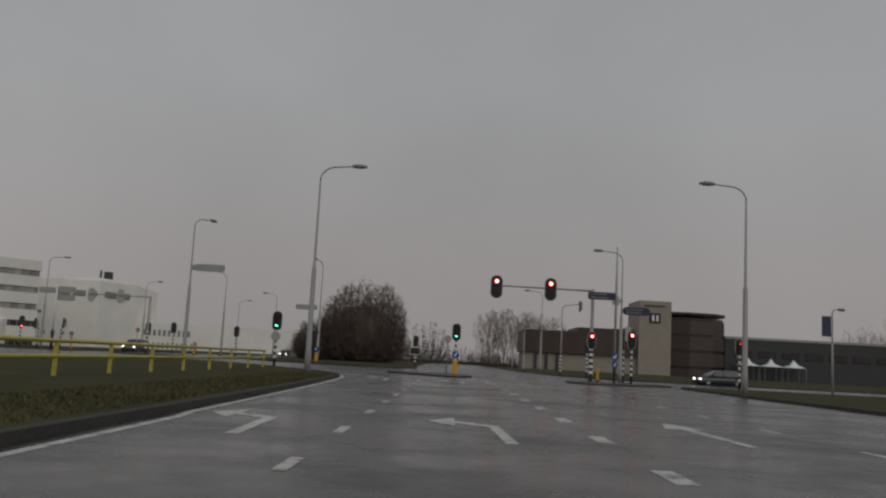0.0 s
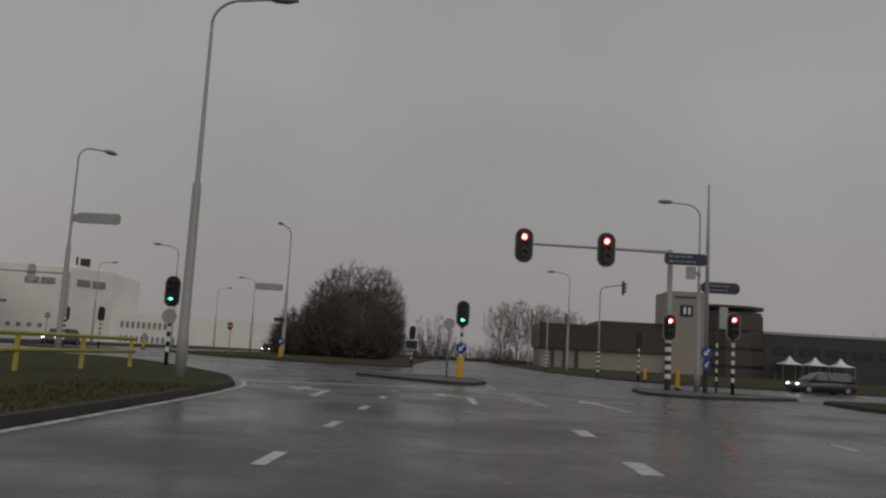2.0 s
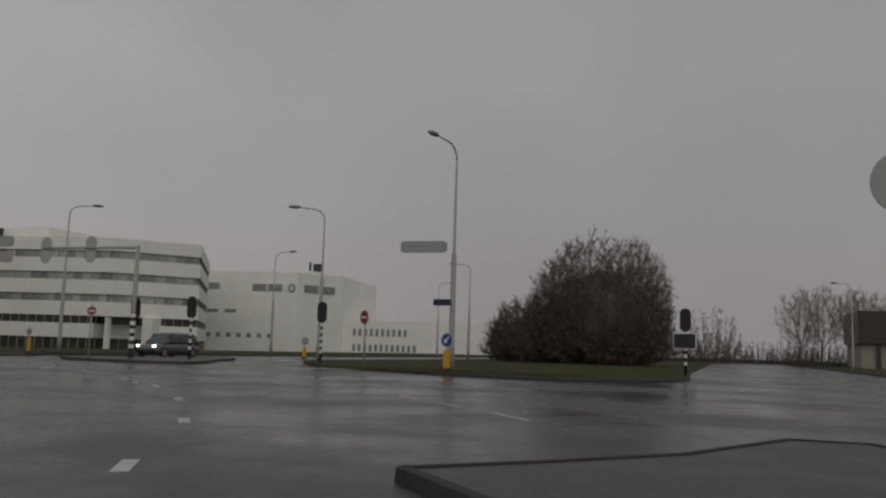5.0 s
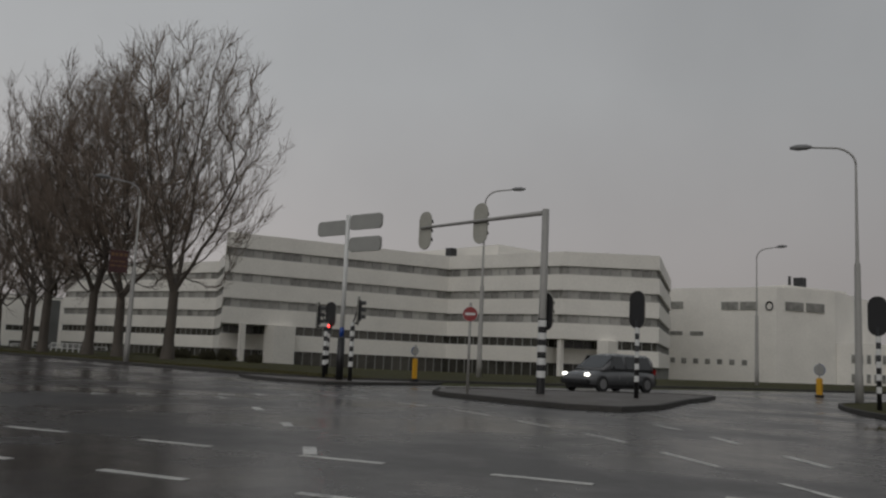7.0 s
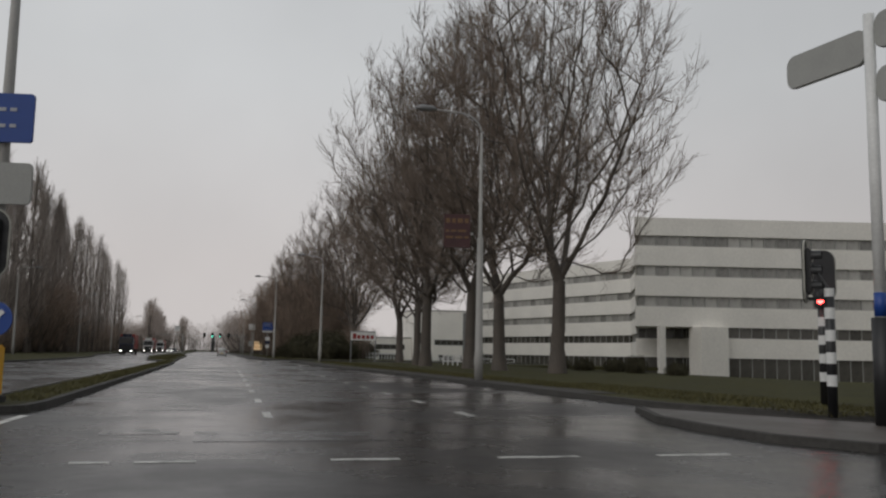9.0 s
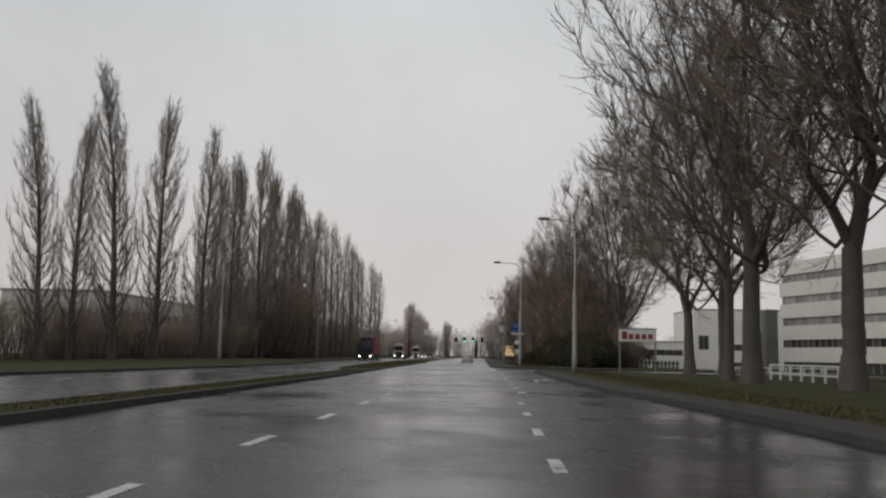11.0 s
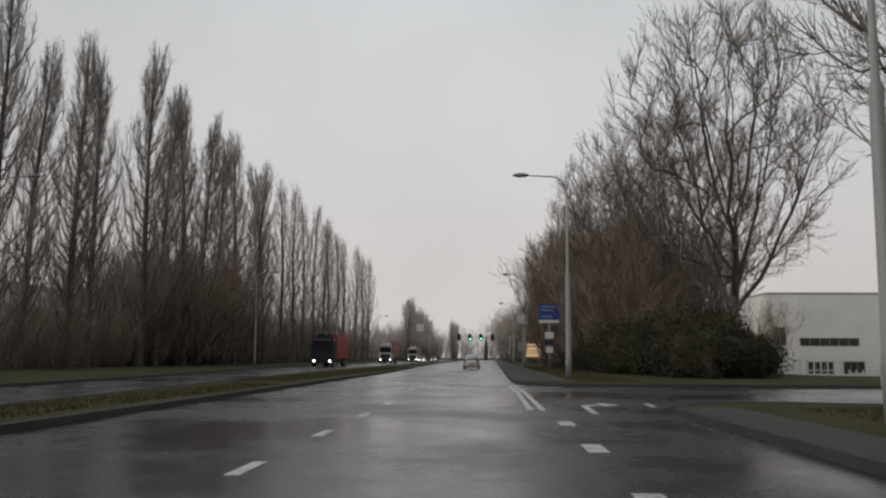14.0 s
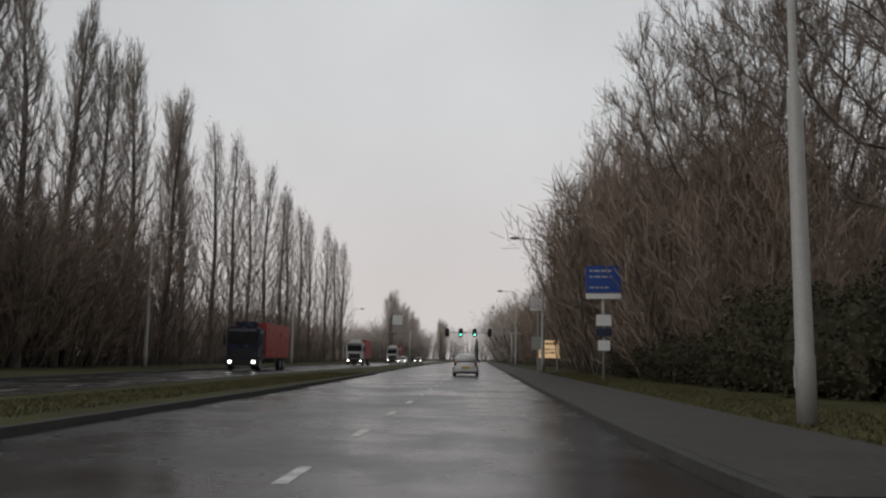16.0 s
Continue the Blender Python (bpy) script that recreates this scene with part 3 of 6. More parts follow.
def arrow(x, y, turn, kind):
    """A lane arrow painted along its direction of travel."""
    c, s = math.cos(radians(turn)), math.sin(radians(turn))
    if kind == "straight":
        shapes = [[(-0.09, 0), (0.09, 0), (0.09, 3.4), (-0.09, 3.4)], [(-0.42, 3.4), (0.42, 3.4), (0, 5.0)]]
    elif kind == "left":
        shapes = [[(0.33, 0), (0.51, 0), (0.43, 3.2), (0.25, 2.9)], [(0.25, 2.9), (0.43, 3.2), (-0.38, 3.95), (-0.38, 3.45)], [(-0.33, 2.75), (-0.33, 4.75), (-0.82, 3.65)]]
    else:
        shapes = [[(-0.45, 0), (-0.30, 0), (-0.22, 2.9), (-0.38, 3.2)], [(-0.38, 3.2), (-0.22, 2.9), (0.2, 3.45), (0.2, 3.85)], [(0.16, 4.6), (0.16, 2.8), (0.6, 3.65)]]
    sh = Shape()
    for k, q in enumerate(shapes):
        sh.prism([(x + a * c - b * s, y + a * s + b * c) for a, b in q], 0.001, 0.006 + 0.002 * k)
    part("road_marking", sh, M["marking"], road, "worn white lane arrow")


stripe(smooth_line([(-4.1, -60), (-4.1, 8), (-4.25, 15), (-4.4, 28), (-4.65, 39), (-4.85, 43), (-5.2, 46.2), (-6.0, 49.1)]), 0.14)
dash_line(-1.6, -4.75, -1.12, 48, 1.1, 3.26, 0.15)
dash_line(2.42, -4.5, 2.7, 40, 1.1, 3.35, 0.25)
stripe([(2.68, 43.6), (2.5, 47), (2.28, 51)], 0.08)
stripe([(2.95, 43.6), (2.75, 47), (2.55, 51)], 0.08)
dash_line(6.6, -0.65, 6.95, 40, 1.05, 3.5, 0.14)
stripe([(-6.0, 49.1), (-4.4, 50.0), (-2.5, 51.0), (-0.7, 52.1)], 0.28)
stripe([(0.2, 52.35), (1.8, 53.25)], 0.26)
stripe([(4.1, 53.4), (6.8, 52.9)], 0.26)
stripe([(1.75, 65.2), (2.2, 54.7)], 0.10)
for y in (12.3, 43.0):
    arrow(0.58 + 0.003 * y, y, 0, "left")
    arrow(-3.15, y - 0.6, 0, "left")
arrow(4.95, 13.9, 2, "straight")
arrow(4.95, 43.5, 6, "straight")


# guiding dashes across the junction
def dash_curve(points, length, gap, width=0.12):
    line = smooth_line(points, 0.4)
    run, on, here = 0.0, True, [line[0]]
    for a, b in zip(line[:-1], line[1:]):
        run += math.hypot(b[0] - a[0], b[1] - a[1])
        if on:
            here.append(b)
        if run >= (length if on else gap):
            if on and len(here) > 1:
                stripe(here, width)
            run, on, here = 0.0, not on, [b]


dash_curve([(-4.18, 68.75), (-5.7, 70.7), (-7.4, 72.7), (-9.1, 74.85), (-11.1, 77.1), (-12.6, 78.5), (-14.3, 79.9), (-17.8, 82.1), (-19.3, 83.0), (-21.3, 84.2), (-25.2, 85.8), (-27.6, 86.5), (-30.6, 86.9), (-32.4, 87.15)], 1.2, 1.25, 0.10)
dash_curve([(-23.0, 88.0), (-21.19, 86.8), (-19.5, 85.4), (-16.9, 83.3), (-13.05, 80.6), (-9.9, 78.4), (-6.0, 75.8)], 1.0, 1.3)
dash_line(-25.1, 76.45, -14.0, 81.6, 1.03, 1.21, 0.12)
dash_line(-24.5, 74.25, -13.6, 79.35, 0.95, 1.13, 0.12)
for x, y, turn in ((-6.2, 61.2, 30), (-8.4, 65.3, 34), (-11.2, 69.2, 39), (-14.5, 73.0, 44), (-17.5, 75.7, 50), (-21.4, 78.7, 57), (-24.6, 80.4, 63), (-27.9, 81.8, 68), (-31.4, 82.9, 74)):
    dx, dy = -math.sin(radians(turn)) * 0.4, math.cos(radians(turn)) * 0.4
    stripe([(x - dx, y - dy), (x + dx, y + dy)], 0.16)
# yield triangles before the western carriageway
for k in range(9):
    y = 80.5 + 1.05 * k
    mark([(-32.5, y - 0.23), (-32.5, y + 0.23), (-33.05, y)], "white yield triangle")
dash_line(-36.2, 82.1, -36.2, 88.0, 1.0, 1.2, 0.12)
for y0, y1 in ((82.1, 82.47), (82.69, 83.27), (84.6, 85.32), (86.41, 87.33), (88.31, 89.21)):
    stripe([(-39.3, y0), (-39.3, y1)], 0.13)
# western road
dash_line(-45.1, 84.34, -83, 84.9, 1.3, 3.1, 0.14)
dash_line(-85.5, 85.0, -125, 84.8, 1.1, 3.1, 0.15)
dash_line(-128.5, 84.5, -430, 83.6, 1.2, 3.45, 0.14)
dash_line(-45.4, 87.95, -80, 88.4, 1.1, 2.9, 0.14)
dash_line(-83.7, 88.7, -119, 88.65, 1.0, 3.2, 0.26)
stripe([(-121.6, 88.2), (-131.0, 88.2), (-138.0, 88.02)], 0.13)
stripe([(-121.6, 88.47), (-132.0, 88.42), (-138.1, 88.22)], 0.13)
stripe(smooth_line([(-134.8, 88.45), (-135.5, 88.68), (-136.2, 89.15), (-136.7, 90.15)], 0.4), 0.12)
stripe([(-123.2, 91.15), (-124.9, 91.25)], 0.14)
stripe([(-39.9, 80.32), (-42.5, 80.42), (-45.6, 80.52)], 0.15)
arrow(-96.5, 90.3, 90, "right")
arrow(-120.4, 89.85, 90, "right")
dash_line(-60, 73.2, -430, 68.8, 1.2, 3.15, 0.13)
for x0, y0, x1, y1 in ((-41.2, 83.2, -42.6, 85.6), (-42.2, 82.0, -43.0, 83.0)):
    part("road_seam", Shape().prism([(x0, y0), (x1, y0), (x1, y1), (x0, y1)][::-1], 0.001, 0.004), M["patch"], road)


# ---- street furniture ----
def street_lamp(x, y, arm_turn, height=11.0, reach=2.4, group="street lamps", base=0.1):
    """A tapered steel mast with a bent arm; arm_turn is the plan direction of the arm in degrees."""
    t = thing("street_lamp", pose(x, y, base, 0, 0, arm_turn), "tall galvanised street lamp with a bent arm", "street lamp", group)
    s = Shape().tube([(0, 0, 0), (0, 0, 1.1), (0, 0, 1.15), (0, 0, 5.5), (0, 0, 5.6), (0, 0, height - 0.9)], [0.16, 0.16, 0.145, 0.12, 0.075, 0.045], 12)
    part("mast", s, M["steel"], t, smooth=True)
    bend = [(0.9 * (1 - math.cos(a)), 0, height - 0.9 + 0.75 * math.sin(a)) for a in (radians(v) for v in range(0, 91, 10))]
    part("arm", Shape().tube(bend + [(reach - 0.6, 0, height - 0.08)], [0.042] * 10 + [0.034], 8), M["steel"], t, smooth=True)
    h = Shape().tube([(reach - 0.75, 0, height - 0.07), (reach - 0.55, 0, height - 0.06), (reach - 0.2, 0, height - 0.06), (reach + 0.1, 0, height - 0.07)], [0.05, 0.115, 0.13, 0.06], 10)
    part("lamp_head", h, M["lampgrey"], t, "flat grey lantern", smooth=True)
    part("door_hatch", Shape().box(0.14, -0.05, 0.6, 0.17, 0.05, 0.95), M["steel"], t)
    return t


def striped_pole(t, height, r=0.075, first="black", base=0.0):
    part("pole", Shape().tube([(0, 0, 0), (0, 0, height)], r, 12), M["black"], t, smooth=True)
    z = base + 0.55
    while z < min(height, 2.35):
        part("white_band", Shape().tube([(0, 0, z), (0, 0, min(z + 0.2, height))], r + 0.004, 16), M["white"], t)
        z += 0.4


def signal_head(t, at, lit, back="black", board=(0.62, 1.25)):
    """A three-lens head on a rounded backboard. The lenses face the -y of the pose at."""
    w, h = board
    bd = part("backboard", Shape().slab(rounded(w, h, w * 0.46), pose(0, 0.05, 0), 0.03), M[back], t, at=at)
    part("rim", Shape().tube([(x, 0.03, z) for x, z in rounded(w - 0.01, h - 0.01, w * 0.46)] + [(rounded(w - 0.01, h - 0.01, w * 0.46)[0][0], 0.03, rounded(w - 0.01, h - 0.01, w * 0.46)[0][1])], 0.018, 5, False), M["backing"], bd)
    e = h / 1.25
    part("housing", Shape().box(-0.15 * e, -0.08, -0.46 * e, 0.15 * e, 0.034, 0.46 * e), M["black"], bd, bevel=0.03)
    for k, name in enumerate(("red", "amber", "green")):
        z = (0.3 - 0.3 * k) * e
        lens = M["lens_" + name] if lit == name or (lit == "go" and name == "green") else M["lens_off"]
        if lit == "green" and name == "green":
            part("lens", Shape().slab(disc(0.104 * e, 16), pose(0, -0.085, z), 0.02), M["lens_off"], bd)
            part("lit_arrow", Shape().slab([(-0.09, 0), (-0.02, -0.075), (-0.02, -0.032), (0.085, -0.032), (0.085, 0.032), (-0.02, 0.032), (-0.02, 0.075)], pose(0, -0.1, z), 0.012), M["lens_green"], bd)
        else:
            part("lens", Shape().slab(disc(0.104 * e, 16), pose(0, -0.085, z), 0.02), lens, bd)
            if lit == "weak" and name == "red":
                part("lens", Shape().slab(disc(0.104 * e, 16), pose(0, -0.092, z), 0.02), M["lens_weak"], bd)
            if lens == M["lens_red"]:
                part("lamp_core", Shape().slab(disc(0.068 * e, 14), pose(0, -0.1, z), 0.012), M["lens_core"], bd)
        hood = [(0.118 * e * math.cos(a), 0.118 * e * math.sin(a)) for a in (radians(v) for v in range(-20, 201, 22))]
        n = len(hood)
        s = Shape().add([(px, -0.08, pz + z) for px, pz in hood] + [(px, -0.25, pz * 0.98 + z) for px, pz in hood], [(i, i + 1, n + i + 1, n + i) for i in range(n - 1)])
        part("visor", s, M["black"], bd)
    return bd


def traffic_signal(x, y, face, lit, z_head=2.75, label="traffic signal on a black and white striped post", extra=False, back="black", base_z=0.1):
    """face: degrees to turn from facing south (-y)."""
    t = thing("traffic_signal", pose(x, y, base_z, 0, 0, face), label, "traffic light", "traffic lights")
    striped_pole(t, z_head - 0.35)
    signal_head(t, pose(0, -0.02, z_head), lit, back=back)
    if extra:
        bx = part("side_housing", Shape().box(-0.42, -0.1, z_head - 0.35, -0.18, 0.14, z_head + 0.3), M["black"], t, bevel=0.03)
        part("side_lens", Shape().slab(disc(0.09, 14), pose(-0.3, -0.11, z_head + 0.14), 0.02), M["lens_red"] if extra == "red" else M["lens_off"], bx)
    return t


def arrow_post(x, y, face, base_z=0.1, sign=True, r=0.30, w=0.14):
    """A yellow illuminated guide post carrying a round blue arrow sign."""
    t = thing("guide_post", pose(x, y, base_z, 0, 0, face), "yellow guide post with a round blue arrow sign", "bollard", "guide posts")
    part("base", Shape().box(-w - 0.05, -w - 0.03, 0, w + 0.05, w + 0.03, 0.12), M["black"], t, bevel=0.02)
    part("post", Shape().box(-w, -w * 0.8, 0.1, w, w * 0.8, 0.98), M["yellow"], t, bevel=0.035)
    if sign:
        part("stem", Shape().tube([(0, 0, 0.95), (0, 0, 1.2 + r * 2)], 0.035, 8), M["steel"], t)
        d = part("sign_disc", Shape().slab(disc(r), pose(0, -0.05, 1.12 + r), 0.03), M["blue"], t, "round blue sign with a white arrow")
        part("disc_back", Shape().slab(disc(r * 0.93), pose(0, -0.028, 1.12 + r), 0.012), M["signback"], d)
        part("arrow", Shape().slab([(-0.04, 0.2), (0.04, 0.2), (0.04, -0.02), (0.13, -0.02), (0, -0.2), (-0.13, -0.02), (-0.04, -0.02)], pose(0, -0.075, 1.12 + r, 0, 45, 0) @ Matrix.Scale(r / 0.3, 4), 0.012), M["white"], d)
    return t


def round_sign(x, y, face, z=2.45, base_z=0.1, r=0.32):
    t = thing("no_entry_sign", pose(x, y, base_z, 0, 0, face), "round red no entry sign on a steel post", "road sign", "no entry signs")
    part("post", Shape().tube([(0, 0, 0), (0, 0, z + 0.35)], 0.04, 10), M["steel"], t, smooth=True)
    d = part("disc", Shape().slab(disc(r, 32), pose(0, -0.06, z), 0.02), M["red"], t)
    part("rim", Shape().slab(disc(r * 1.06, 32), pose(0, -0.048, z), 0.016), M["white"], d)
    part("bar", Shape().slab(rounded(r * 1.4, r * 0.32, 0.02, 2), pose(0, -0.074, z), 0.012), M["white"], d)
    return t


def letter_bars(parent, m, w, rows, material, depth=0.012, seed=1):
    """Plain bars in place of writing."""
    rng = random.Random(seed)
    for z, h in rows:
        h *= 0.8
        x = -w / 2
        while x < w / 2 - 0.1:
            l = min(rng.uniform(0.12, 0.34), w / 2 - x)
            part("text_bar", Shape().slab([(x, z - h / 2), (x + l, z - h / 2), (x + l, z + h / 2), (x, z + h / 2)], m, depth), material, parent)
            x += l + 0.07


def panel_sign(t, m, w, h, face, back, name="sign_panel", rows=(), seed=1, tip=0.18, ink="signtext"):
    p = part(name, Shape().slab(rounded(w, h, min(tip, h * 0.48), 4), m, 0.06), face, t)
    part("panel_back", Shape().slab(rounded(w - 0.02, h - 0.02, min(tip, h * 0.46), 4), m @ pose(0, 0.036, 0), 0.02), back, p)
    if rows:
        letter_bars(p, m @ pose(-0.08 * w, -0.036, 0), w * 0.62, rows, M[ink], seed=seed)
    return p


# lamps round the junction
street_lamp(-7.1, 46.4, 0, 11.25)
street_lamp(15.7, 45.5, 180, 11.1)
street_lamp(14.8, 72.9, 180, base=0.0)
street_lamp(-13.4, 93.8, -105)
street_lamp(-27.4, 108.4, 205, 10.5)
street_lamp(-50.6, 110.2, 30, 11.6)
street_lamp(-19.5, 66.1, 65)
street_lamp(-62.4, 93.3, -90, 10.6, reach=2.6)
street_lamp(-116.6, 93.7, -90, 10.6, reach=2.45)
street_lamp(-149.1, 91.4, -90, reach=2.8)
street_lamp(-206, 91.2, -90, reach=2.6)
street_lamp(-262, 91.2, -90, reach=2.6)
for lx in (-94.0, -148.5, -203.2, -257.0, -312.0):
    street_lamp(lx, 59.6, 90, reach=2.6)
street_lamp(13.2, 118, 180)
street_lamp(14.0, 175, 180)
street_lamp(-29.0, 150, 180, base=0.0)
street_lamp(-47.4, 137.8, 0)
street_lamp(-42.0, 178, 0)

# the near signals on the southern arm
l_sig = traffic_signal(-10.8, 56.5, 0, "green", 2.95, "green traffic signal on a striped post on the grass nose")
part("sign_disc", Shape().slab(disc(0.3), pose(0, -0.12, 1.95), 0.02), M["signback"], l_sig, "round grey sign back")
c_sig = traffic_signal(0.95, 63.4, 0, "green", 3.05, "green traffic signal above a yellow guide post")
part("guide_box", Shape().box(-0.17, -0.2, 0.02, 0.17, 0.1, 1.0), M["yellow"], c_sig, "yellow guide box", bevel=0.03)
c_disc = part("sign_disc", Shape().slab(disc(0.27), pose(0, -0.13, 1.42), 0.03), M["blue"], c_sig, "round blue sign with a white arrow")
part("arrow", Shape().slab([(-0.04, 0.2), (0.04, 0.2), (0.04, -0.02), (0.12, -0.02), (0, -0.18), (-0.12, -0.02), (-0.04, -0.02)], pose(0, -0.15, 1.42, 0, 40, 0), 0.012), M["white"], c_disc)
part("disc_rim", Shape().slab(disc(0.30), pose(0, -0.115, 1.42), 0.012), M["white"], c_disc)
t = thing("round_sign", pose(0.32, 62.4, 0.1), "round grey sign seen from behind on a dark post", "road sign")
part("post", Shape().tube([(0, 0, 0), (0, 0, 2.75)], 0.04, 10), M["lampgrey"], t, smooth=True)
part("disc", Shape().slab(disc(0.27, 28), pose(0, -0.05, 2.5), 0.02), M["signback"], t)
traffic_signal(13.4, 62.1, 0, "red", 3.1, "red traffic signal on a striped post")
traffic_signal(20.2, 59.6, 8, "weak", 2.85, "weakly lit red traffic signal on a striped post")


def signal_gantry(x, y, face, height, arm_to, heads, lit, back, label):
    """A mast with a long arm to its left (-x of its pose) that carries signal heads."""
    t = thing("signal_gantry", pose(x, y, 0.1, 0, 0, face), label, "traffic light", "signal gantries")
    part("mast", Shape().tube([(0, 0, 0), (0, 0, 2.6), (0, 0, height + 0.12)], [0.14, 0.13, 0.12], 12), M["steel"], t, smooth=True)
    part("black_sleeve", Shape().tube([(0, 0, 0.0), (0, 0, 2.5)], 0.145, 12), M["black"], t)
    for k in range(5):
        part("white_band", Shape().tube([(0, 0, 0.55 + 0.42 * k), (0, 0, 0.77 + 0.42 * k)], 0.15, 12), M["white"], t)
    part("arm", Shape().tube([(0.05, 0, height), (-2.0, 0, height + 0.02), (-arm_to, 0, height + 0.05)], [0.085, 0.07, 0.05], 10), M["steel"], t, smooth=True)
    for hx in heads:
        signal_head(t, pose(-hx, -0.12, height - 0.05), lit, back=back, board=(0.86, 1.66))
    return t


gan = signal_gantry(10.75, 63.4, 0, 6.55, 7.25, (3.1, 7.05), "red", "black", "signal gantry with two red lights over the lanes")
signal_head(gan, pose(0, -0.2, 2.95), "red")
g2 = signal_gantry(-32.15, 94.9, 178, 6.1, 6.7, (), "red", "backing", "signal gantry seen from behind, pale oval backboards")
for ob in list(g2.children):
    if ob.name.startswith("arm"):
        bpy.data.objects.remove(ob)
part("arm", Shape().tube([(-0.05, 0, 6.1), (2.0, 0, 6.12), (6.75, 0, 6.15)], [0.085, 0.07, 0.05], 10), M["steel"], g2, smooth=True)
for hx in (3.35, 6.6):
    signal_head(g2, pose(hx, -0.12, 6.05), "none", back="backing", board=(0.74, 1.5))
signal_head(g2, pose(0, -0.2, 2.75), "none")

# tall sign mast on the eastern island
t = thing("sign_mast", pose(12.3, 62.6, 0.1), "slim steel mast with blue and white direction signs", "sign mast")
part("mast", Shape().tube([(0, 0, 0), (0, 0, 6.7), (0, 0, 9.8)], [0.1, 0.085, 0.04], 10), M["steel"], t, smooth=True)
panel_sign(t, pose(-1.05, -0.1, 6.15), 2.0, 0.55, M["darkblue"], M["signback"], rows=((0.12, 0.06), (-0.12, 0.06)), seed=3, ink="backing")
part("black_sleeve", Shape().tube([(0, 0, 0), (0, 0, 1.25)], 0.112, 12), M["black"], t)
for dz, turn in ((1.85, 0), (1.3, 35)):
    d = part("sign_disc", Shape().slab(disc(0.27), pose(0, -0.13, dz, 0, 0, turn), 0.03), M["blue"], t, "round blue sign with a white arrow")
    part("arrow", Shape().slab([(-0.04, 0.18), (0.04, 0.18), (0.04, -0.02), (0.12, -0.02), (0, -0.18), (-0.12, -0.02), (-0.04, -0.02)], pose(0, -0.13, dz, 0, 0, turn) @ pose(0, -0.022, 0, 0, 40, 0), 0.012), M["white"], d)
t = thing("direction_sign", pose(14.8, 72.8, 5.95), "dark direction sign panel fixed to a lamp mast", "road sign", "direction signs")
panel_sign(t, pose(1.2, -0.12, 0), 2.25, 0.66, M["darkblue"], M["signback"], rows=((0.12, 0.06), (-0.13, 0.06)), seed=4, tip=0.3, ink="backing")
part("clamp", Shape().box(-0.1, -0.1, -0.2, 0.3, 0.02, 0.2), M["steel"], t)
t = thing("square_sign", pose(14.6, 72.75, 6.75), "small grey square sign on a lamp mast", "road sign")
panel_sign(t, pose(-0.35, -0.1, 0), 0.55, 0.75, M["signback"], M["signback"], tip=0.04)
part("clamp", Shape().box(-0.2, -0.08, -0.1, 0.25, 0.2, 0.1), M["steel"], t)
t = thing("board_post", pose(13.2, 63.9, 0.1), "thin striped post with a tall pale board on top", "road sign")
striped_pole(t, 4.0, 0.05)
part("board", Shape().box(0.08, -0.06, 3.05, 0.5, 0.02, 4.1), M["backing"], t, bevel=0.02)
arrow_post(11.35, 63.9, 0, sign=False, w=0.1)
arrow_post(-13.4, 93.1, -20, base_z=0.12)

# sign arms on the lamp masts
for x, y, z, turn, w in ((-18.0, 66.0, 7.1, -4, 2.35), (-14.85, 93.6, 5.95, 0, 2.3)):
    t = thing("direction_sign", pose(x, y, z, 0, 0, turn), "grey direction sign panel fixed to a lamp mast", "road sign", "direction signs")
    panel_sign(t, pose(0, -0.14, 0), w, 0.55, M["signback"], M["signback"], rows=((0.1, 0.07), (-0.1, 0.07)), seed=int(z))
    part("clamp", Shape().box(w / 2 - 0.25, -0.12, -0.2, w / 2 + 0.0, 0.0, 0.2) if x > -16 else Shape().box(-w / 2 - 0.3, -0.12, -0.2, -w / 2 + 0.1, 0.0, 0.2), M["steel"], t)
t = thing("street_name_sign", pose(-13.75, 93.4, 3.3), "small blue sign clamped to a lamp mast", "road sign")
panel_sign(t, pose(0, -0.14, 0), 0.85, 0.3, M["darkblue"], M["signback"], tip=0.05)

traffic_signal(-30.05, 97.3, 178, "none", 2.95, "traffic signal turned away on a striped post")
traffic_signal(-24.1, 101.9, 178, "none", 3.0, "traffic signal turned away on a striped post")
nose = traffic_signal(-3.2, 103.6, 160, "none", 3.0, "traffic signal above a framed sign board on a striped post")
panel = part("sign_board", Shape().box(-0.6, 0.1, 1.5, 0.6, 0.16, 2.25), M["darkwall"], nose, "dark sign board with a pale frame", bevel=0.01)
part("board_frame", Shape().box(-0.66, 0.07, 1.44, 0.66, 0.115, 2.31), M["white"], panel, bevel=0.01)
round_sign(-17.8, 93.7, -30)
round_sign(-32.0, 91.4, 38, 2.42, r=0.22)
arrow_post(-41.2, 97.1, 262, r=0.18, w=0.1)
arrow_post(-33.6, 118.5, 180, base_z=0.0)
arrow_post(-46.7, 79.75, 78, base_z=0.14, w=0.15)

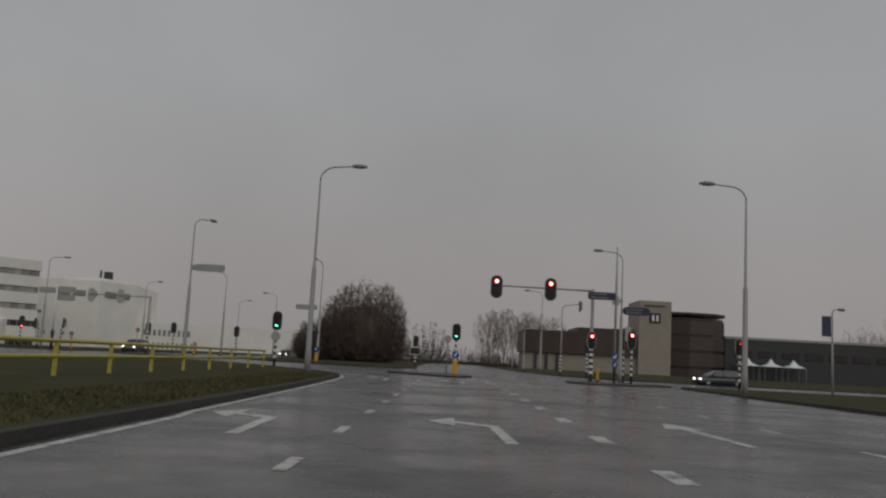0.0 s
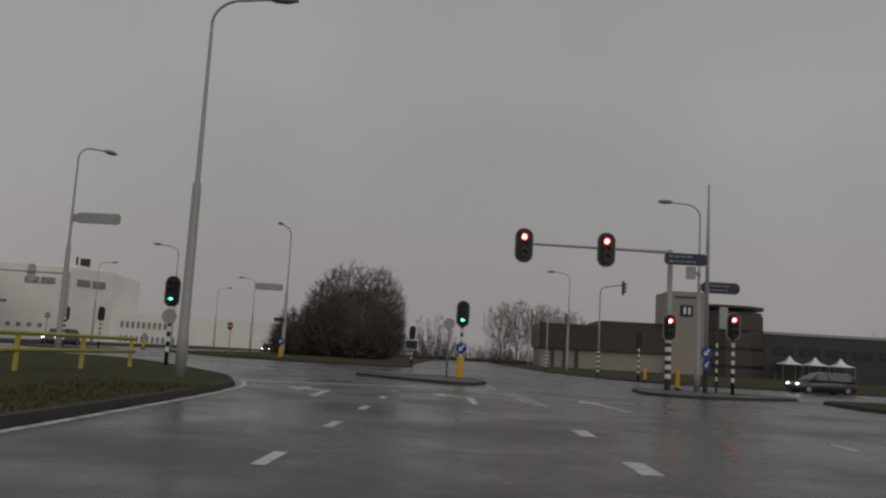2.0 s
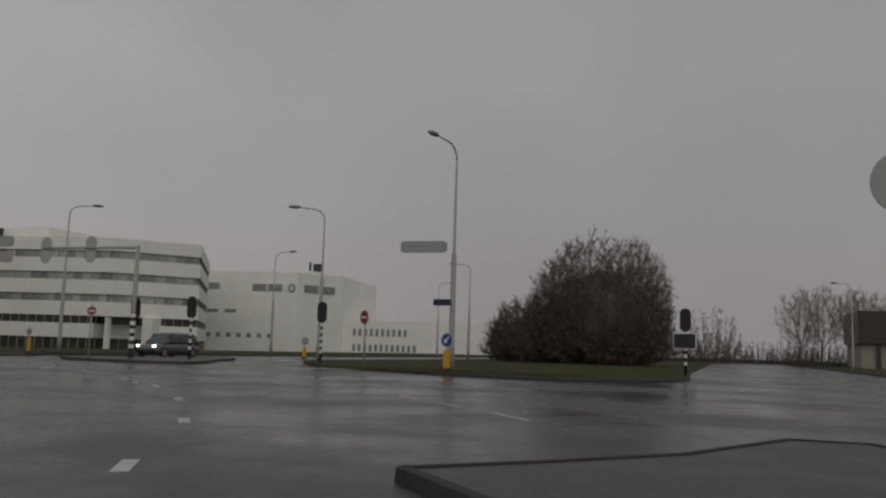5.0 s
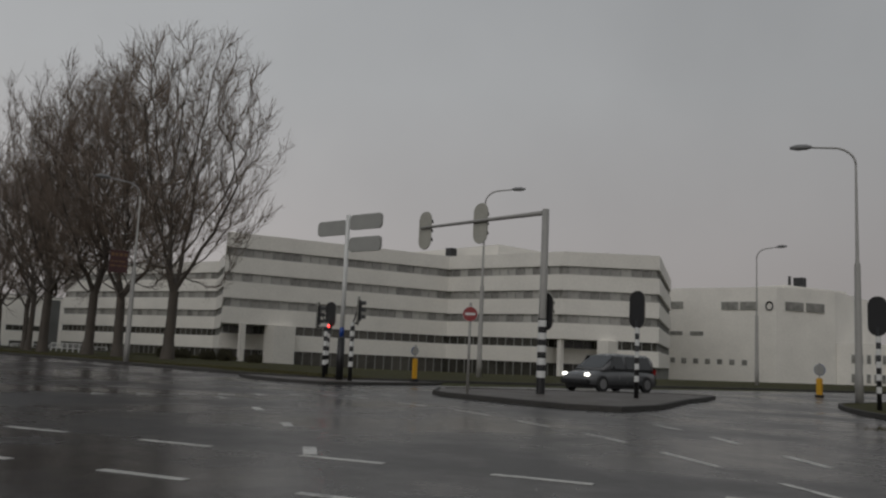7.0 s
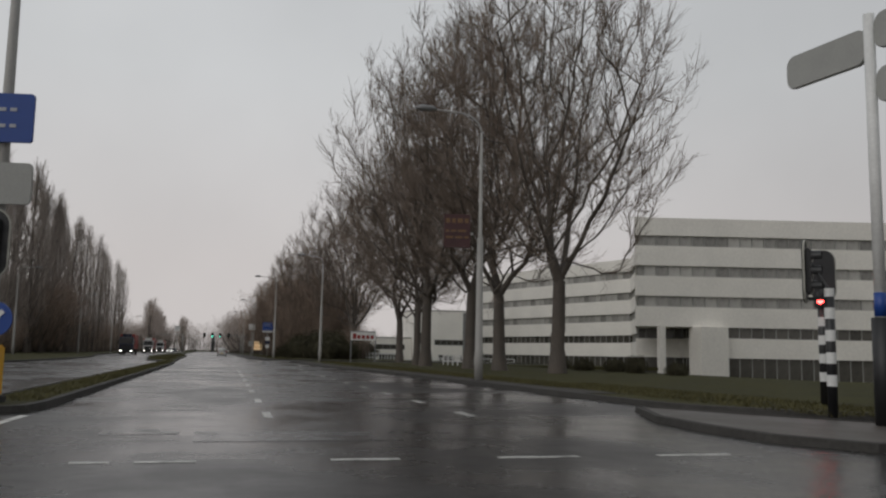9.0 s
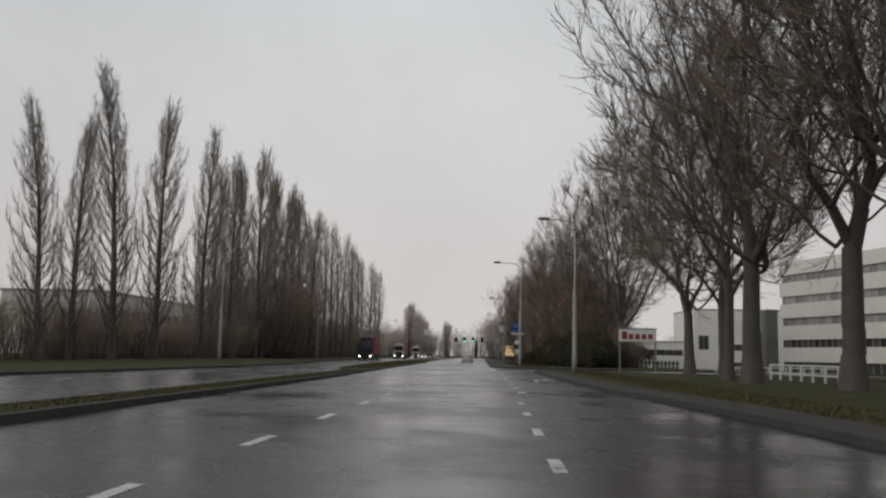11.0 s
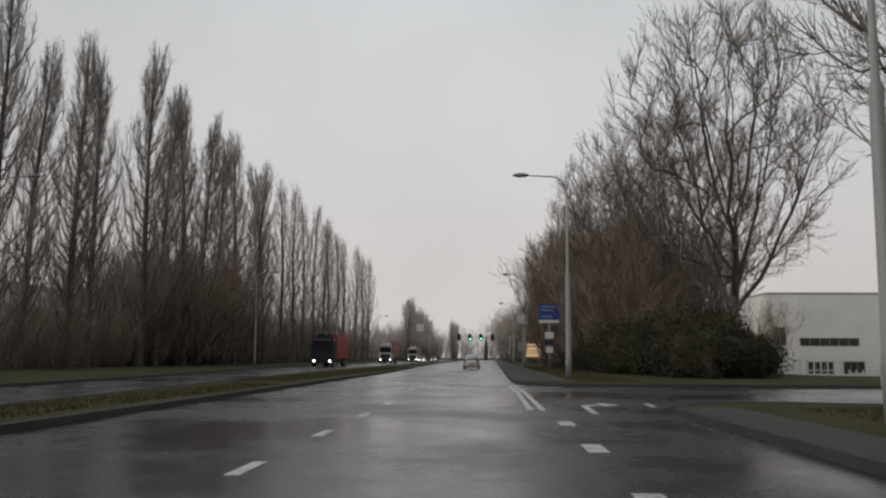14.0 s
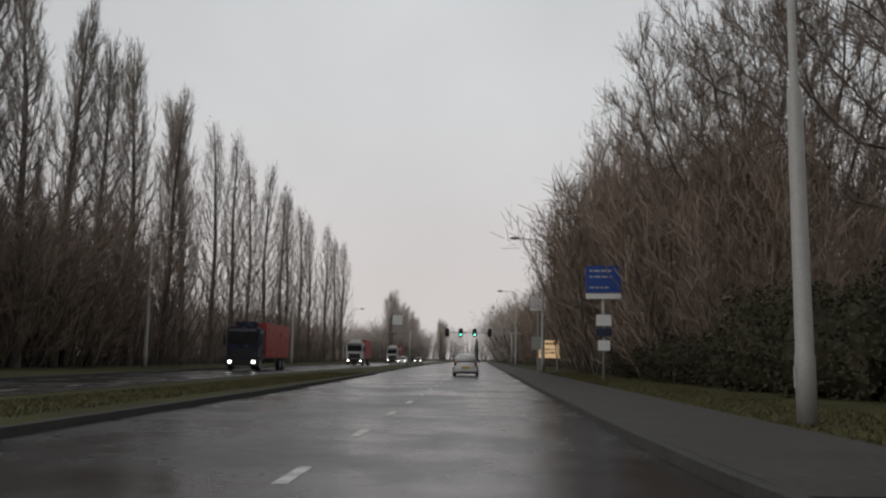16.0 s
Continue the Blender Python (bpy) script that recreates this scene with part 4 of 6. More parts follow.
# the signals and the signpost on the corner island
def side_signal(x, y, turn, side, z, label, red=False, height=2.3):
    """A striped post whose head stands beside it on short brackets."""
    t = thing("traffic_signal", pose(x, y, 0.1), label, "traffic light", "traffic lights")
    striped_pole(t, height, 0.085)
    ox, oy = side
    for dz in (-0.5, 0.25):
        part("bracket", Shape().tube([(0, 0, min(z + dz, height - 0.03)), (ox, oy, z + dz)], 0.03, 6), M["black"], t)
    signal_head(t, pose(ox, oy, z, 0, 0, turn), "none", board=(0.56, 1.15))
    if red:
        b = part("side_housing", Shape().box(-0.12, -0.12, z - 0.7, 0.12, 0.12, z - 0.42), M["black"], t, bevel=0.03)
        part("side_lens", Shape().slab(disc(0.07, 14), pose(0.13, -0.13, z - 0.55, 0, 0, 50), 0.02), M["lens_red"], b)
    return t


side_signal(-40.9, 93.5, 136, (0.17, 0.16), 2.78, "traffic signal seen side-on on a striped post")
side_signal(-43.6, 94.1, 136, (-0.26, -0.24), 2.62, "traffic signal seen side-on beside a striped post")
side_signal(-46.6, 96.3, 200, (0.0, 0.1), 2.85, "traffic signal turned away on a striped post", True, 2.5)
t = thing("signpost", pose(-41.9, 93.7, 0.1), "white signpost with three grey sign panels seen from behind", "signpost")
part("black_sleeve", Shape().tube([(0, 0, 0), (0, 0, 1.7)], 0.15, 12), M["black"], t, smooth=True)
part("post", Shape().tube([(0, 0, 1.6), (0, 0, 6.75)], 0.09, 12), M["white"], t, smooth=True)
part("blue_band", Shape().tube([(0, 0, 1.72), (0, 0, 2.1)], 0.098, 12), M["blue"], t, "small blue band above the sleeve", smooth=True)
for m, w, h in ((pose(-0.95, -0.10, 6.25, 0, 0, 188), 1.75, 0.62), (pose(1.0, 0.18, 6.42, 0, 0, 188), 1.85, 0.62), (pose(1.0, 0.18, 5.5, 0, 0, 188), 1.85, 0.6)):
    panel_sign(t, m, w, h, M["signback"], M["signback"])

# mast at the tip of the western median
t = thing("sign_mast", pose(-47.2, 79.55, 0.14, 0, 0, 80), "steel lamp mast with blue sign and grey board", "sign mast")
part("mast", Shape().tube([(0, 0, 0), (0, 0, 5.0), (0, 0, 10.6)], [0.12, 0.1, 0.06], 12), M["steel"], t, smooth=True)
part("lamp_globe", Shape().tube([(0, 0, 10.45), (0, 0, 10.55), (0, 0, 10.75), (0, 0, 10.9)], [0.12, 0.24, 0.22, 0.08], 12), M["lampgrey"], t, "round grey lantern", smooth=True)
panel_sign(t, pose(0.0, -0.16, 5.05), 1.1, 0.9, M["blue"], M["signback"], tip=0.06, rows=((0.15, 0.08), (-0.15, 0.08)), seed=9)
panel_sign(t, pose(0.12, -0.16, 3.85), 0.95, 0.75, M["signback"], M["signback"], tip=0.08)
signal_head(t, pose(0.0, -0.25, 2.75), "none")

# poles on the far side of the junction
for x, y, h in ((13.1, 97.0, 7.2), (10.9, 117.5, 5.3)):
    t = thing("signal_pole", pose(x, y, 0.1), "tall striped signal pole with a bent arm across the junction", "traffic light", "signal poles")
    bend = [(0.45 * (1 - math.cos(a)), 0, h + 0.5 * math.sin(a)) for a in (radians(v) for v in range(0, 91, 15))]
    part("pole", Shape().tube([(0, 0, 0), (0, 0, h)], [0.1, 0.06], 10), M["steel"], t, smooth=True)
    part("arm", Shape().tube(bend + [(1.9, 0, h + 0.75)], 0.05, 8), M["steel"], t, smooth=True)
    part("black_sleeve", Shape().tube([(0, 0, 0), (0, 0, 2.3)], 0.108, 10), M["black"], t)
    for k in range(5):
        part("white_band", Shape().tube([(0, 0, 0.4 + 0.4 * k), (0, 0, 0.6 + 0.4 * k)], 0.114, 10), M["white"], t)
    signal_head(t, pose(2.0, 0.0, h + 0.5, 0, 0, 100), "none")
traffic_signal(14.2, 86.0, 170, "none", 2.9, "small traffic signal turned away beside a yellow post")
arrow_post(14.7, 86.0, 0, sign=False, w=0.1)

# banner mast on the south-eastern verge
t = thing("banner_mast", pose(25.9, 58.2, 0.1), "slim lamp mast carrying an upright dark blue banner", "street lamp")
part("post", Shape().tube([(0, 0, 0), (0, 0, 2.2), (0, 0, 5.5)], [0.075, 0.07, 0.05], 10), M["steel"], t, smooth=True)
part("arm", Shape().tube([(0, 0, 5.4), (0.05, 0, 5.62), (0.2, 0, 5.7), (0.5, 0, 5.72)], [0.045, 0.04, 0.035, 0.03], 8), M["steel"], t, smooth=True)
part("lamp_head", Shape().tube([(0.35, 0, 5.7), (0.45, 0, 5.7), (0.75, 0, 5.7), (0.85, 0, 5.69)], [0.04, 0.1, 0.1, 0.04], 8), M["lampgrey"], t, "small grey lantern", smooth=True)
panel_sign(t, pose(-0.42, -0.06, 4.55), 0.6, 1.35, M["darkblue"], M["signback"], name="banner", tip=0.03)
for z in (3.95, 5.15):
    part("bracket", Shape().tube([(0, 0, z), (-0.15, -0.03, z)], 0.02, 6), M["steel"], t)

# yellow guard rail on the southern median
t = thing("guard_rail", pose(-10.6, 0, 0.1), "yellow two-rail guard fence along the grass", "fence")
for k in range(20):
    part("post", Shape().box(-0.05, -24 + 4 * k, 0, 0.05, -23.9 + 4 * k, 1.02), M["railyellow"], t)
for z in (0.55, 0.98):
    part("rail", Shape().tube([(0, -26, z), (0, 10, z), (0, 52.4, z)], 0.06, 8), M["railyellow"], t, smooth=True)


# ---- bare winter trees ----
class Wood:
    """Grows tapering limbs and keeps them as segments."""

    def __init__(self, seed):
        self.rng = np.random.RandomState(seed)
        self.segs = []
        self.thin = False

    def limb(self, p, d, length, r0, r1, n, wander=0.12, lift=0.0):
        pts = [np.array(p, float)]
        d = np.array(d, float) / np.linalg.norm(d)
        for i in range(n):
            d = d + self.rng.normal(0, wander, 3) + np.array((0, 0, lift))
            d /= np.linalg.norm(d)
            q = pts[-1] + d * length / n
            a, b = r0 + (r1 - r0) * i / n, r0 + (r1 - r0) * (i + 1) / n
            self.segs.append((pts[-1], q, a, b))
            pts.append(q)
        return pts

    def side(self, d, angle):
        """A direction that leaves d by angle degrees."""
        d = np.array(d, float) / np.linalg.norm(d)
        v = self.rng.normal(0, 1, 3)
        v -= d * v.dot(d)
        v /= np.linalg.norm(v)
        return d * math.cos(radians(angle)) + v * math.sin(radians(angle))

    def mesh(self, name, material, pick):
        """Thick limbs become tubes, thin ones narrow strips, the finest twigs tapering slivers."""
        segs = [s for s in self.segs if pick(s[2])]
        if not segs:
            return None
        ra = np.array([s[2] for s in segs])
        verts, faces, count = [], [], 0
        for low, high, n in ((0.07, 9.0, 5), (0.03, 0.07, 3), (0.0, 0.03, 1)) if self.thin else ((0.07, 9.0, 7), (0.022, 0.07, 4), (0.0125, 0.022, 2), (0.0, 0.0125, 1)):
            idx = np.nonzero((ra > low) & (ra <= high))[0]
            if not len(idx):
                continue
            a, b = np.array([segs[i][0] for i in idx]), np.array([segs[i][1] for i in idx])
            r0, r1 = ra[idx], np.array([segs[i][3] for i in idx])
            d = b - a
            d /= np.linalg.norm(d, axis=1)[:, None]
            u = np.cross(d, self.rng.normal(0, 1, d.shape))
            u /= np.linalg.norm(u, axis=1)[:, None]
            w = np.cross(d, u)
            if n > 2:
                ring = [(u * math.cos(2 * math.pi * k / n) + w * math.sin(2 * math.pi * k / n)) for k in range(n)]
                v = np.stack([a + q * r0[:, None] for q in ring] + [b + q * r1[:, None] for q in ring], 1)
                f = np.array([(k, (k + 1) % n, n + (k + 1) % n, n + k) for k in range(n)])
            elif n == 2:
                v = np.stack([a - u * r0[:, None], a + u * r0[:, None], b + u * r1[:, None], b - u * r1[:, None]], 1)
                f = np.array([(0, 1, 2, 3)])
            else:
                v = np.stack([a - u * r0[:, None], a + u * r0[:, None], b], 1)
                f = np.array([(0, 1, 2)])
            m = v.shape[1]
            off = count + (np.arange(len(idx)) * m)[:, None, None]
            faces += (off + f[None]).reshape(-1, f.shape[1]).tolist()
            verts.append(v.reshape(-1, 3))
            count += len(idx) * m
        me = bpy.data.meshes.new(name)
        me.from_pydata(np.concatenate(verts).tolist(), [], faces)
        me.polygons.foreach_set("use_smooth", [True] * len(me.polygons))
        me.materials.append(material)
        return me


def spread_tree(seed, height=25.0, dense=2, girth=1.0, low_fork=0.2):
    """A street tree: a stout trunk that parts into steep limbs, branches that fill an egg-shaped crown, fine twigs at their ends."""
    w = Wood(seed)
    rng = w.rng
    fork = low_fork * height
    mid, wide, tall = np.array((0, 0, height * 0.60)), 0.31 * height, 0.40 * height
    place, parent = [np.array((0.0, 0.0, 0.0))], [-1]

    def chain(i, pts):
        for q in pts:
            place.append(np.array(q, float))
            parent.append(i)
            i = len(place) - 1
        return i

    def bow(a, knee, b, n, shake):
        out = []
        for k in range(1, n + 1):
            t = k / n
            out.append(a * (1 - t) ** 2 + knee * 2 * t * (1 - t) + b * t * t + rng.normal(0, shake, 3) * (1 if k < n else 0))
        return out

    lean = rng.normal(0, 0.12, 2)
    top = chain(0, [(lean[0] * z / fork, lean[1] * z / fork, z) for z in np.linspace(0.25, 1.0, 5) * fork])
    stem = [top]
    for k in range(5):
        p = place[stem[-1]]
        stem.append(chain(stem[-1], [p + np.array((rng.normal(0, 0.22), rng.normal(0, 0.22), 0.055 * height))]))
    # heavy limbs: the lowest lean far out, the highest carry on upwards
    heavy = 11
    for k in range(heavy):
        az = 2 * math.pi * (k * 0.382 + rng.uniform(-0.05, 0.05))
        polar = radians(6 + 78 * (1 - k / (heavy - 1)) + rng.uniform(-6, 6))
        goal = mid + np.array((wide * math.sin(polar) * math.cos(az), wide * math.sin(polar) * math.sin(az), tall * math.cos(polar) * 0.95)) * rng.uniform(0.74, 0.86)
        i = stem[min(5, int(5.4 * k / (heavy - 1)))]
        a = place[i]
        flat = np.array((goal[0] - a[0], goal[1] - a[1], 0))
        knee = a + flat * 0.66 + np.array((0, 0, (goal[2] - a[2]) * 0.42))
        chain(i, bow(a, knee, goal, 9, 0.09))
    # every further branch grows from the nearest wood below it towards a free spot in the crown
    spots = []
    while len(spots) < (210, 300, 400)[dense]:
        u = rng.normal(0, 1, 3)
        u /= np.linalg.norm(u)
        q = mid + u * np.array((wide, wide, tall)) * rng.uniform(0.16, 1.0) ** 0.45 * (1 + 0.06 * math.sin(3 * math.atan2(u[1], u[0]) + seed))
        spots.append(q)
    spots.sort(key=lambda q: math.hypot(q[0], q[1]) + 0.35 * abs(q[2] - mid[2]))
    for q in spots:
        at = np.array(place[6:])
        gap = q - at
        far = np.linalg.norm(gap, axis=1)
        cost = far + 2.0 * np.maximum(0, 0.76 * far - gap[:, 2]) + 0.25 * np.maximum(0, fork - at[:, 2])
        i = int(np.argmin(cost)) + 6
        a = place[i]
        d = a - place[parent[i]]
        d = d / (np.linalg.norm(d) + 1e-6)
        r = np.linalg.norm(q - a)
        if r < 0.7:
            continue
        knee = a + 0.47 * (q - a) + d * 0.06 * r + np.array((q[0] - a[0], q[1] - a[1], 0)) * 0.10
        chain(i, bow(a, knee, q, 3 if r < 2 else 5, 0.025 + 0.008 * r))
    tips = [0] * len(place)
    leaf = set(range(len(place))) - set(parent)
    for i in leaf:
        tips[i] = 1
    for i in range(len(place) - 1, 0, -1):
        tips[parent[i]] += tips[i]
    unit = 0.41 * girth / max(tips) ** 0.57
    thick = [max(0.014, unit * t ** 0.57) for t in tips]
    for i in range(1, len(place)):
        j = parent[i]
        r0, r1 = min(thick[j], thick[i] * 1.25), thick[i]
        if place[i][2] < fork + 0.1 and i < 7:
            r0 = (0.45 - 0.09 * place[j][2] / fork + (0.14 if j == 0 else 0)) * girth
            r1 = (0.45 - 0.09 * place[i][2] / fork) * girth
        w.segs.append((place[j], place[i], r0, r1))
        if tips[i] < 6:
            d = place[i] - place[j]
            for _ in range(6 if i in leaf else 3):
                tw = w.limb(place[i] - d * rng.uniform(0, 0.9), w.side(d, rng.uniform(12, 48)), rng.uniform(0.8, 1.9), 0.0165, 0.010, 2, 0.05, 0.22)
                for q in (1, 2, 2):
                    e = tw[q] - tw[q - 1]
                    w.limb(tw[q] - e * rng.uniform(0, 0.8), w.side(e, rng.uniform(15, 50)), rng.uniform(0.4, 1.0), 0.0125, 0.006, 1, 0.06, 0.2)
    return w


def poplar(seed, height=27.0, coarse=False):
    """A columnar poplar: long branches that leave the trunk, turn upright and form a ragged flame."""
    w = Wood(seed)
    rng = w.rng
    trunk = w.limb((0, 0, 0), (0, 0, 1), height, 0.36, 0.025, 16, 0.02, 0.02)

    def girth_at(t):
        return 2.95 * np.interp(t, (0.0, 0.10, 0.30, 0.45, 0.7, 0.88, 1.0), (0.3, 0.7, 0.98, 1.0, 0.70, 0.36, 0.06))

    count = 84
    for k in range(count):
        t0 = 0.055 + 0.83 * (k / count) ** 0.95
        i = min(15, int(t0 * 16))
        p = trunk[i] + (trunk[i + 1] - trunk[i]) * (t0 * 16 - i)
        az = 2.4 * k + rng.uniform(-0.6, 0.6)
        rise = height * rng.uniform(0.13, 0.27) * (1.1 - 0.55 * t0)
        t1 = min(0.985, t0 + rise / height)
        reach = girth_at(t0 * 0.35 + t1 * 0.65) * rng.uniform(0.45, 1.0)
        out = np.array((math.cos(az), math.sin(az), 0))
        goal = np.array((trunk[-1][0] * t1, trunk[-1][1] * t1, t1 * height)) + out * reach
        knee = p + out * reach * 0.95 + np.array((0, 0, rise * 0.34))
        n = 6
        pts = [p]
        r0 = 0.062 * (1.25 - t0)
        for j in range(1, n + 1):
            t = j / n
            pts.append(p * (1 - t) ** 2 + knee * 2 * t * (1 - t) + goal * t * t + rng.normal(0, 0.07, 3))
            w.segs.append((pts[-2], pts[-1], r0 + (0.016 - r0) * (j - 1) / n, r0 + (0.016 - r0) * j / n))
        for j in range(2 if coarse else 1, n + 1):
            for _ in range(3 if coarse else 5):
                d = pts[j] - pts[j - 1]
                tw = w.limb(pts[j] - d * rng.uniform(0, 0.95), w.side(d, rng.uniform(8, 32)), rng.uniform(0.7, 1.7) * (1.15 - 0.5 * t0), 0.024 if coarse else 0.015, 0.010, 1 if coarse else 2, 0.07, 0.24)
                for q in ((1, 1) if coarse else (1, 1, 2, 2)):
                    e = tw[q] - tw[q - 1]
                    w.limb(tw[q] - e * rng.uniform(0, 0.7), w.side(e, rng.uniform(10, 36)), rng.uniform(0.35, 0.9), 0.018 if coarse else 0.011, 0.006, 1, 0.06, 0.2)
    w.thin = coarse
    return w


def thicket(seed, radius=4.2, height=9.0, stems=46, coarse=False):
    """A dense clump of upright stems with brown twigs."""
    w = Wood(seed)
    rng = w.rng
    for k in range(stems):
        a, r = rng.uniform(0, 2 * math.pi), radius * math.sqrt(rng.uniform(0, 1)) * 0.75
        lean = radians(6 + 24 * r / radius + rng.uniform(-5, 5))
        h = height * (1.0 - 0.30 * (r / radius) ** 2) * rng.uniform(0.78, 1.04)
        pts = w.limb((r * math.cos(a), r * math.sin(a), 0), (math.sin(lean) * math.cos(a), math.sin(lean) * math.sin(a), math.cos(lean)), h, 0.06, 0.012, 6, 0.08, 0.05)
        for i in range(1, 7):
            for _ in range(2 if coarse else 4 if i < 4 else 3):
                d = pts[i] - pts[i - 1]
                sub = w.limb(pts[i] - d * rng.uniform(0, 0.95), w.side(d, rng.uniform(14, 40)), rng.uniform(1.0, 2.4) * (0.8 if coarse else 1), 0.017 if coarse else 0.022, 0.012, 1 if coarse else 2, 0.15, 0.12)
                for j in ((1,) if coarse else (1, 2)):
                    for _ in range(4 if coarse else 3):
                        e = sub[j] - sub[j - 1]
                        w.limb(sub[j] - e * rng.uniform(0, 0.9), w.side(e, rng.uniform(15, 48)), rng.uniform(0.5, 1.3) * (1.1 if coarse else 1), 0.019 if coarse else 0.016, 0.010, 1, 0.1, 0.1)
    if coarse:
        w.thin = True
    return w


def dome_bush(seed, rx, ry, height, stems=150):
    """A dense rounded clump: stems fan out to a dome and carry a close haze of twigs."""
    w = Wood(seed)
    rng = w.rng
    for k in range(stems):
        az = 2 * math.pi * k * 0.618
        u = (k + 0.5) / stems
        polar = math.acos(1 - 0.98 * u)
        lump = 1 + 0.07 * math.sin(3 * az + seed) * math.sin(2.5 * polar) + rng.uniform(-0.045, 0.02)
        e = 0.82
        goal = np.array((rx * math.sin(polar) ** e * math.cos(az), ry * math.sin(polar) ** e * math.sin(az), 0.4 + height * max(0.0, math.cos(polar)) ** e)) * lump
        start = np.array((goal[0] * 0.45, goal[1] * 0.45, 0.0))
        knee = np.array((goal[0] * 0.9, goal[1] * 0.9, goal[2] * 0.35))
        pts = [start * (1 - t) ** 2 + knee * 2 * t * (1 - t) + goal * t * t for t in (0, 0.2, 0.4, 0.55, 0.7, 0.85, 1.0)]
        for i in range(6):
            w.segs.append((pts[i], pts[i + 1], 0.05 - 0.006 * i, 0.05 - 0.006 * (i + 1)))
        for i in range(1, 7):
            for _ in range(5):
                d = pts[i] - pts[i - 1] + 1e-6
                a = pts[i] - d * rng.uniform(0, 0.95)
                sub = w.limb(a, w.side(d, rng.uniform(15, 60)), rng.uniform(0.6, 1.2) * (1 if i > 3 else 0.7), 0.024, 0.014, 2, 0.15, 0.05)
                for j in (1, 2):
                    for _ in range(6 if i > 2 else 3):
                        v = sub[j] - sub[j - 1]
                        w.limb(sub[j] - v * rng.uniform(0, 0.9), w.side(v, rng.uniform(20, 70)), rng.uniform(0.3, 0.75), 0.020, 0.010, 1, 0.1, 0.05)
    w.thin = True
    for s in w.segs:
        s[0][2], s[1][2] = max(s[0][2], 0.02), max(s[1][2], 0.02)
    return w


def opaque_core(seed, radius, height):
    """A lumpy closed body a little inside a shrub's leaves or twigs, added to block light from behind."""
    s, rows, cols = Shape(), 9, 16
    v = []
    for i in range(rows + 1):
        polar = math.pi * i / rows
        for j in range(cols):
            az = 2 * math.pi * j / cols
            u = (math.sin(polar) * math.cos(az), math.sin(polar) * math.sin(az), math.cos(polar))
            lump = 0.8 * (1 + 0.22 * math.sin(u[0] * 5 + seed) * math.cos(u[1] * 6 - seed)) + 0.05 * math.sin(9 * az + 5 * polar)
            v.append((u[0] * lump * radius, u[1] * lump * radius, max(0.0, u[2] * lump * height * 0.55 + height * 0.42)))
    return s.add(v, [(i * cols + j, i * cols + (j + 1) % cols, (i + 1) * cols + (j + 1) % cols, (i + 1) * cols + j) for i in range(rows) for j in range(cols)])


def grown(name, wood, m, label, category, group, twig):
    t = thing(name, m, label, category, group)
    for nm, mat, pick in (("trunk", M["bark"], lambda r: r > 0.07), ("limb_work", M["bark"], lambda r: 0.03 < r <= 0.07), ("crown", twig, lambda r: r <= 0.03)):
        me = wood.mesh(nm, mat, pick)
        if me:
            ob = new(nm, me)
            ob.parent = t
            if nm != "trunk":
                ob["kind"] = "stuff"
    return t


def plant(sources, x, y, z, scale, turn, stretch=1.0):
    src = sources[int(abs(x * 7 + y * 3)) % len(sources)]
    c = copy_thing(src, pose(x, y, z, 0, 0, turn))
    c.scale = (scale, scale, scale * stretch)
    return c


rng_t = random.Random(5)
big = [grown("bare_tree", spread_tree(s), pose(x, y, 0.1, 0, 0, r), "tall bare broad-crowned street tree on the grass verge", "tree", "verge trees", M["twig"]) for s, x, y, r in ((11, -77.0, 102.5, 20), (12, -89.5, 101.0, 140), (13, -97.0, 99.6, 250))]
airy = [grown("bare_tree", spread_tree(s, 25.0, 1, 0.8), pose(x, y, 0.1, 0, 0, r), "bare street tree with an open crown on the verge", "tree", "verge trees", M["twig"]) for s, x, y, r in ((14, -104.0, 100.5, 20), (15, -110.4, 102.0, 140))]
for t in big:
    t.scale = (1.0, 1.0, 1.06)
for t in airy:
    t.scale = (0.84, 0.84, 0.84)
for x, y, k in ((-176, 98.5, 0.82), (-188, 99, 0.85)):
    plant(airy, x, y, 0.05, k, rng_t.uniform(0, 360))
for x, y, k in ((-83.5, 101.2, 0.96), (-128.9, 104.3, 0.98), (-204, 98.5, 0.8)):
    plant(big, x, y, 0.05, k, rng_t.uniform(0, 360))
low = grown("bare_tree", spread_tree(17, 25.0, 2, 1.0, 0.14), pose(-165.5, 104.4, 0.05, 0, 0, 70), "bare spreading tree forking low behind the evergreen hedge", "tree", "verge trees", M["twig"])
low.scale = (1.12, 1.12, 1.12)
plant([low], -180.0, 104.5, 0.05, 0.98, 200)
pops = [grown("poplar_tree", poplar(s), pose(x, y, 0.1, 0, 0, r), "tall narrow bare poplar behind the verge", "tree", "poplar row", M["poplar"]) for s, x, y, r in ((21, -142.9, 54.6, 0), (22, -157.8, 54.4, 90), (23, -167.2, 54.9, 200))]
pop_far = grown("poplar_tree", poplar(25, 27.0, True), pose(-330.0, 54.6, 0.1), "tall narrow bare poplar behind the verge", "tree", "poplar row", M["poplar"])
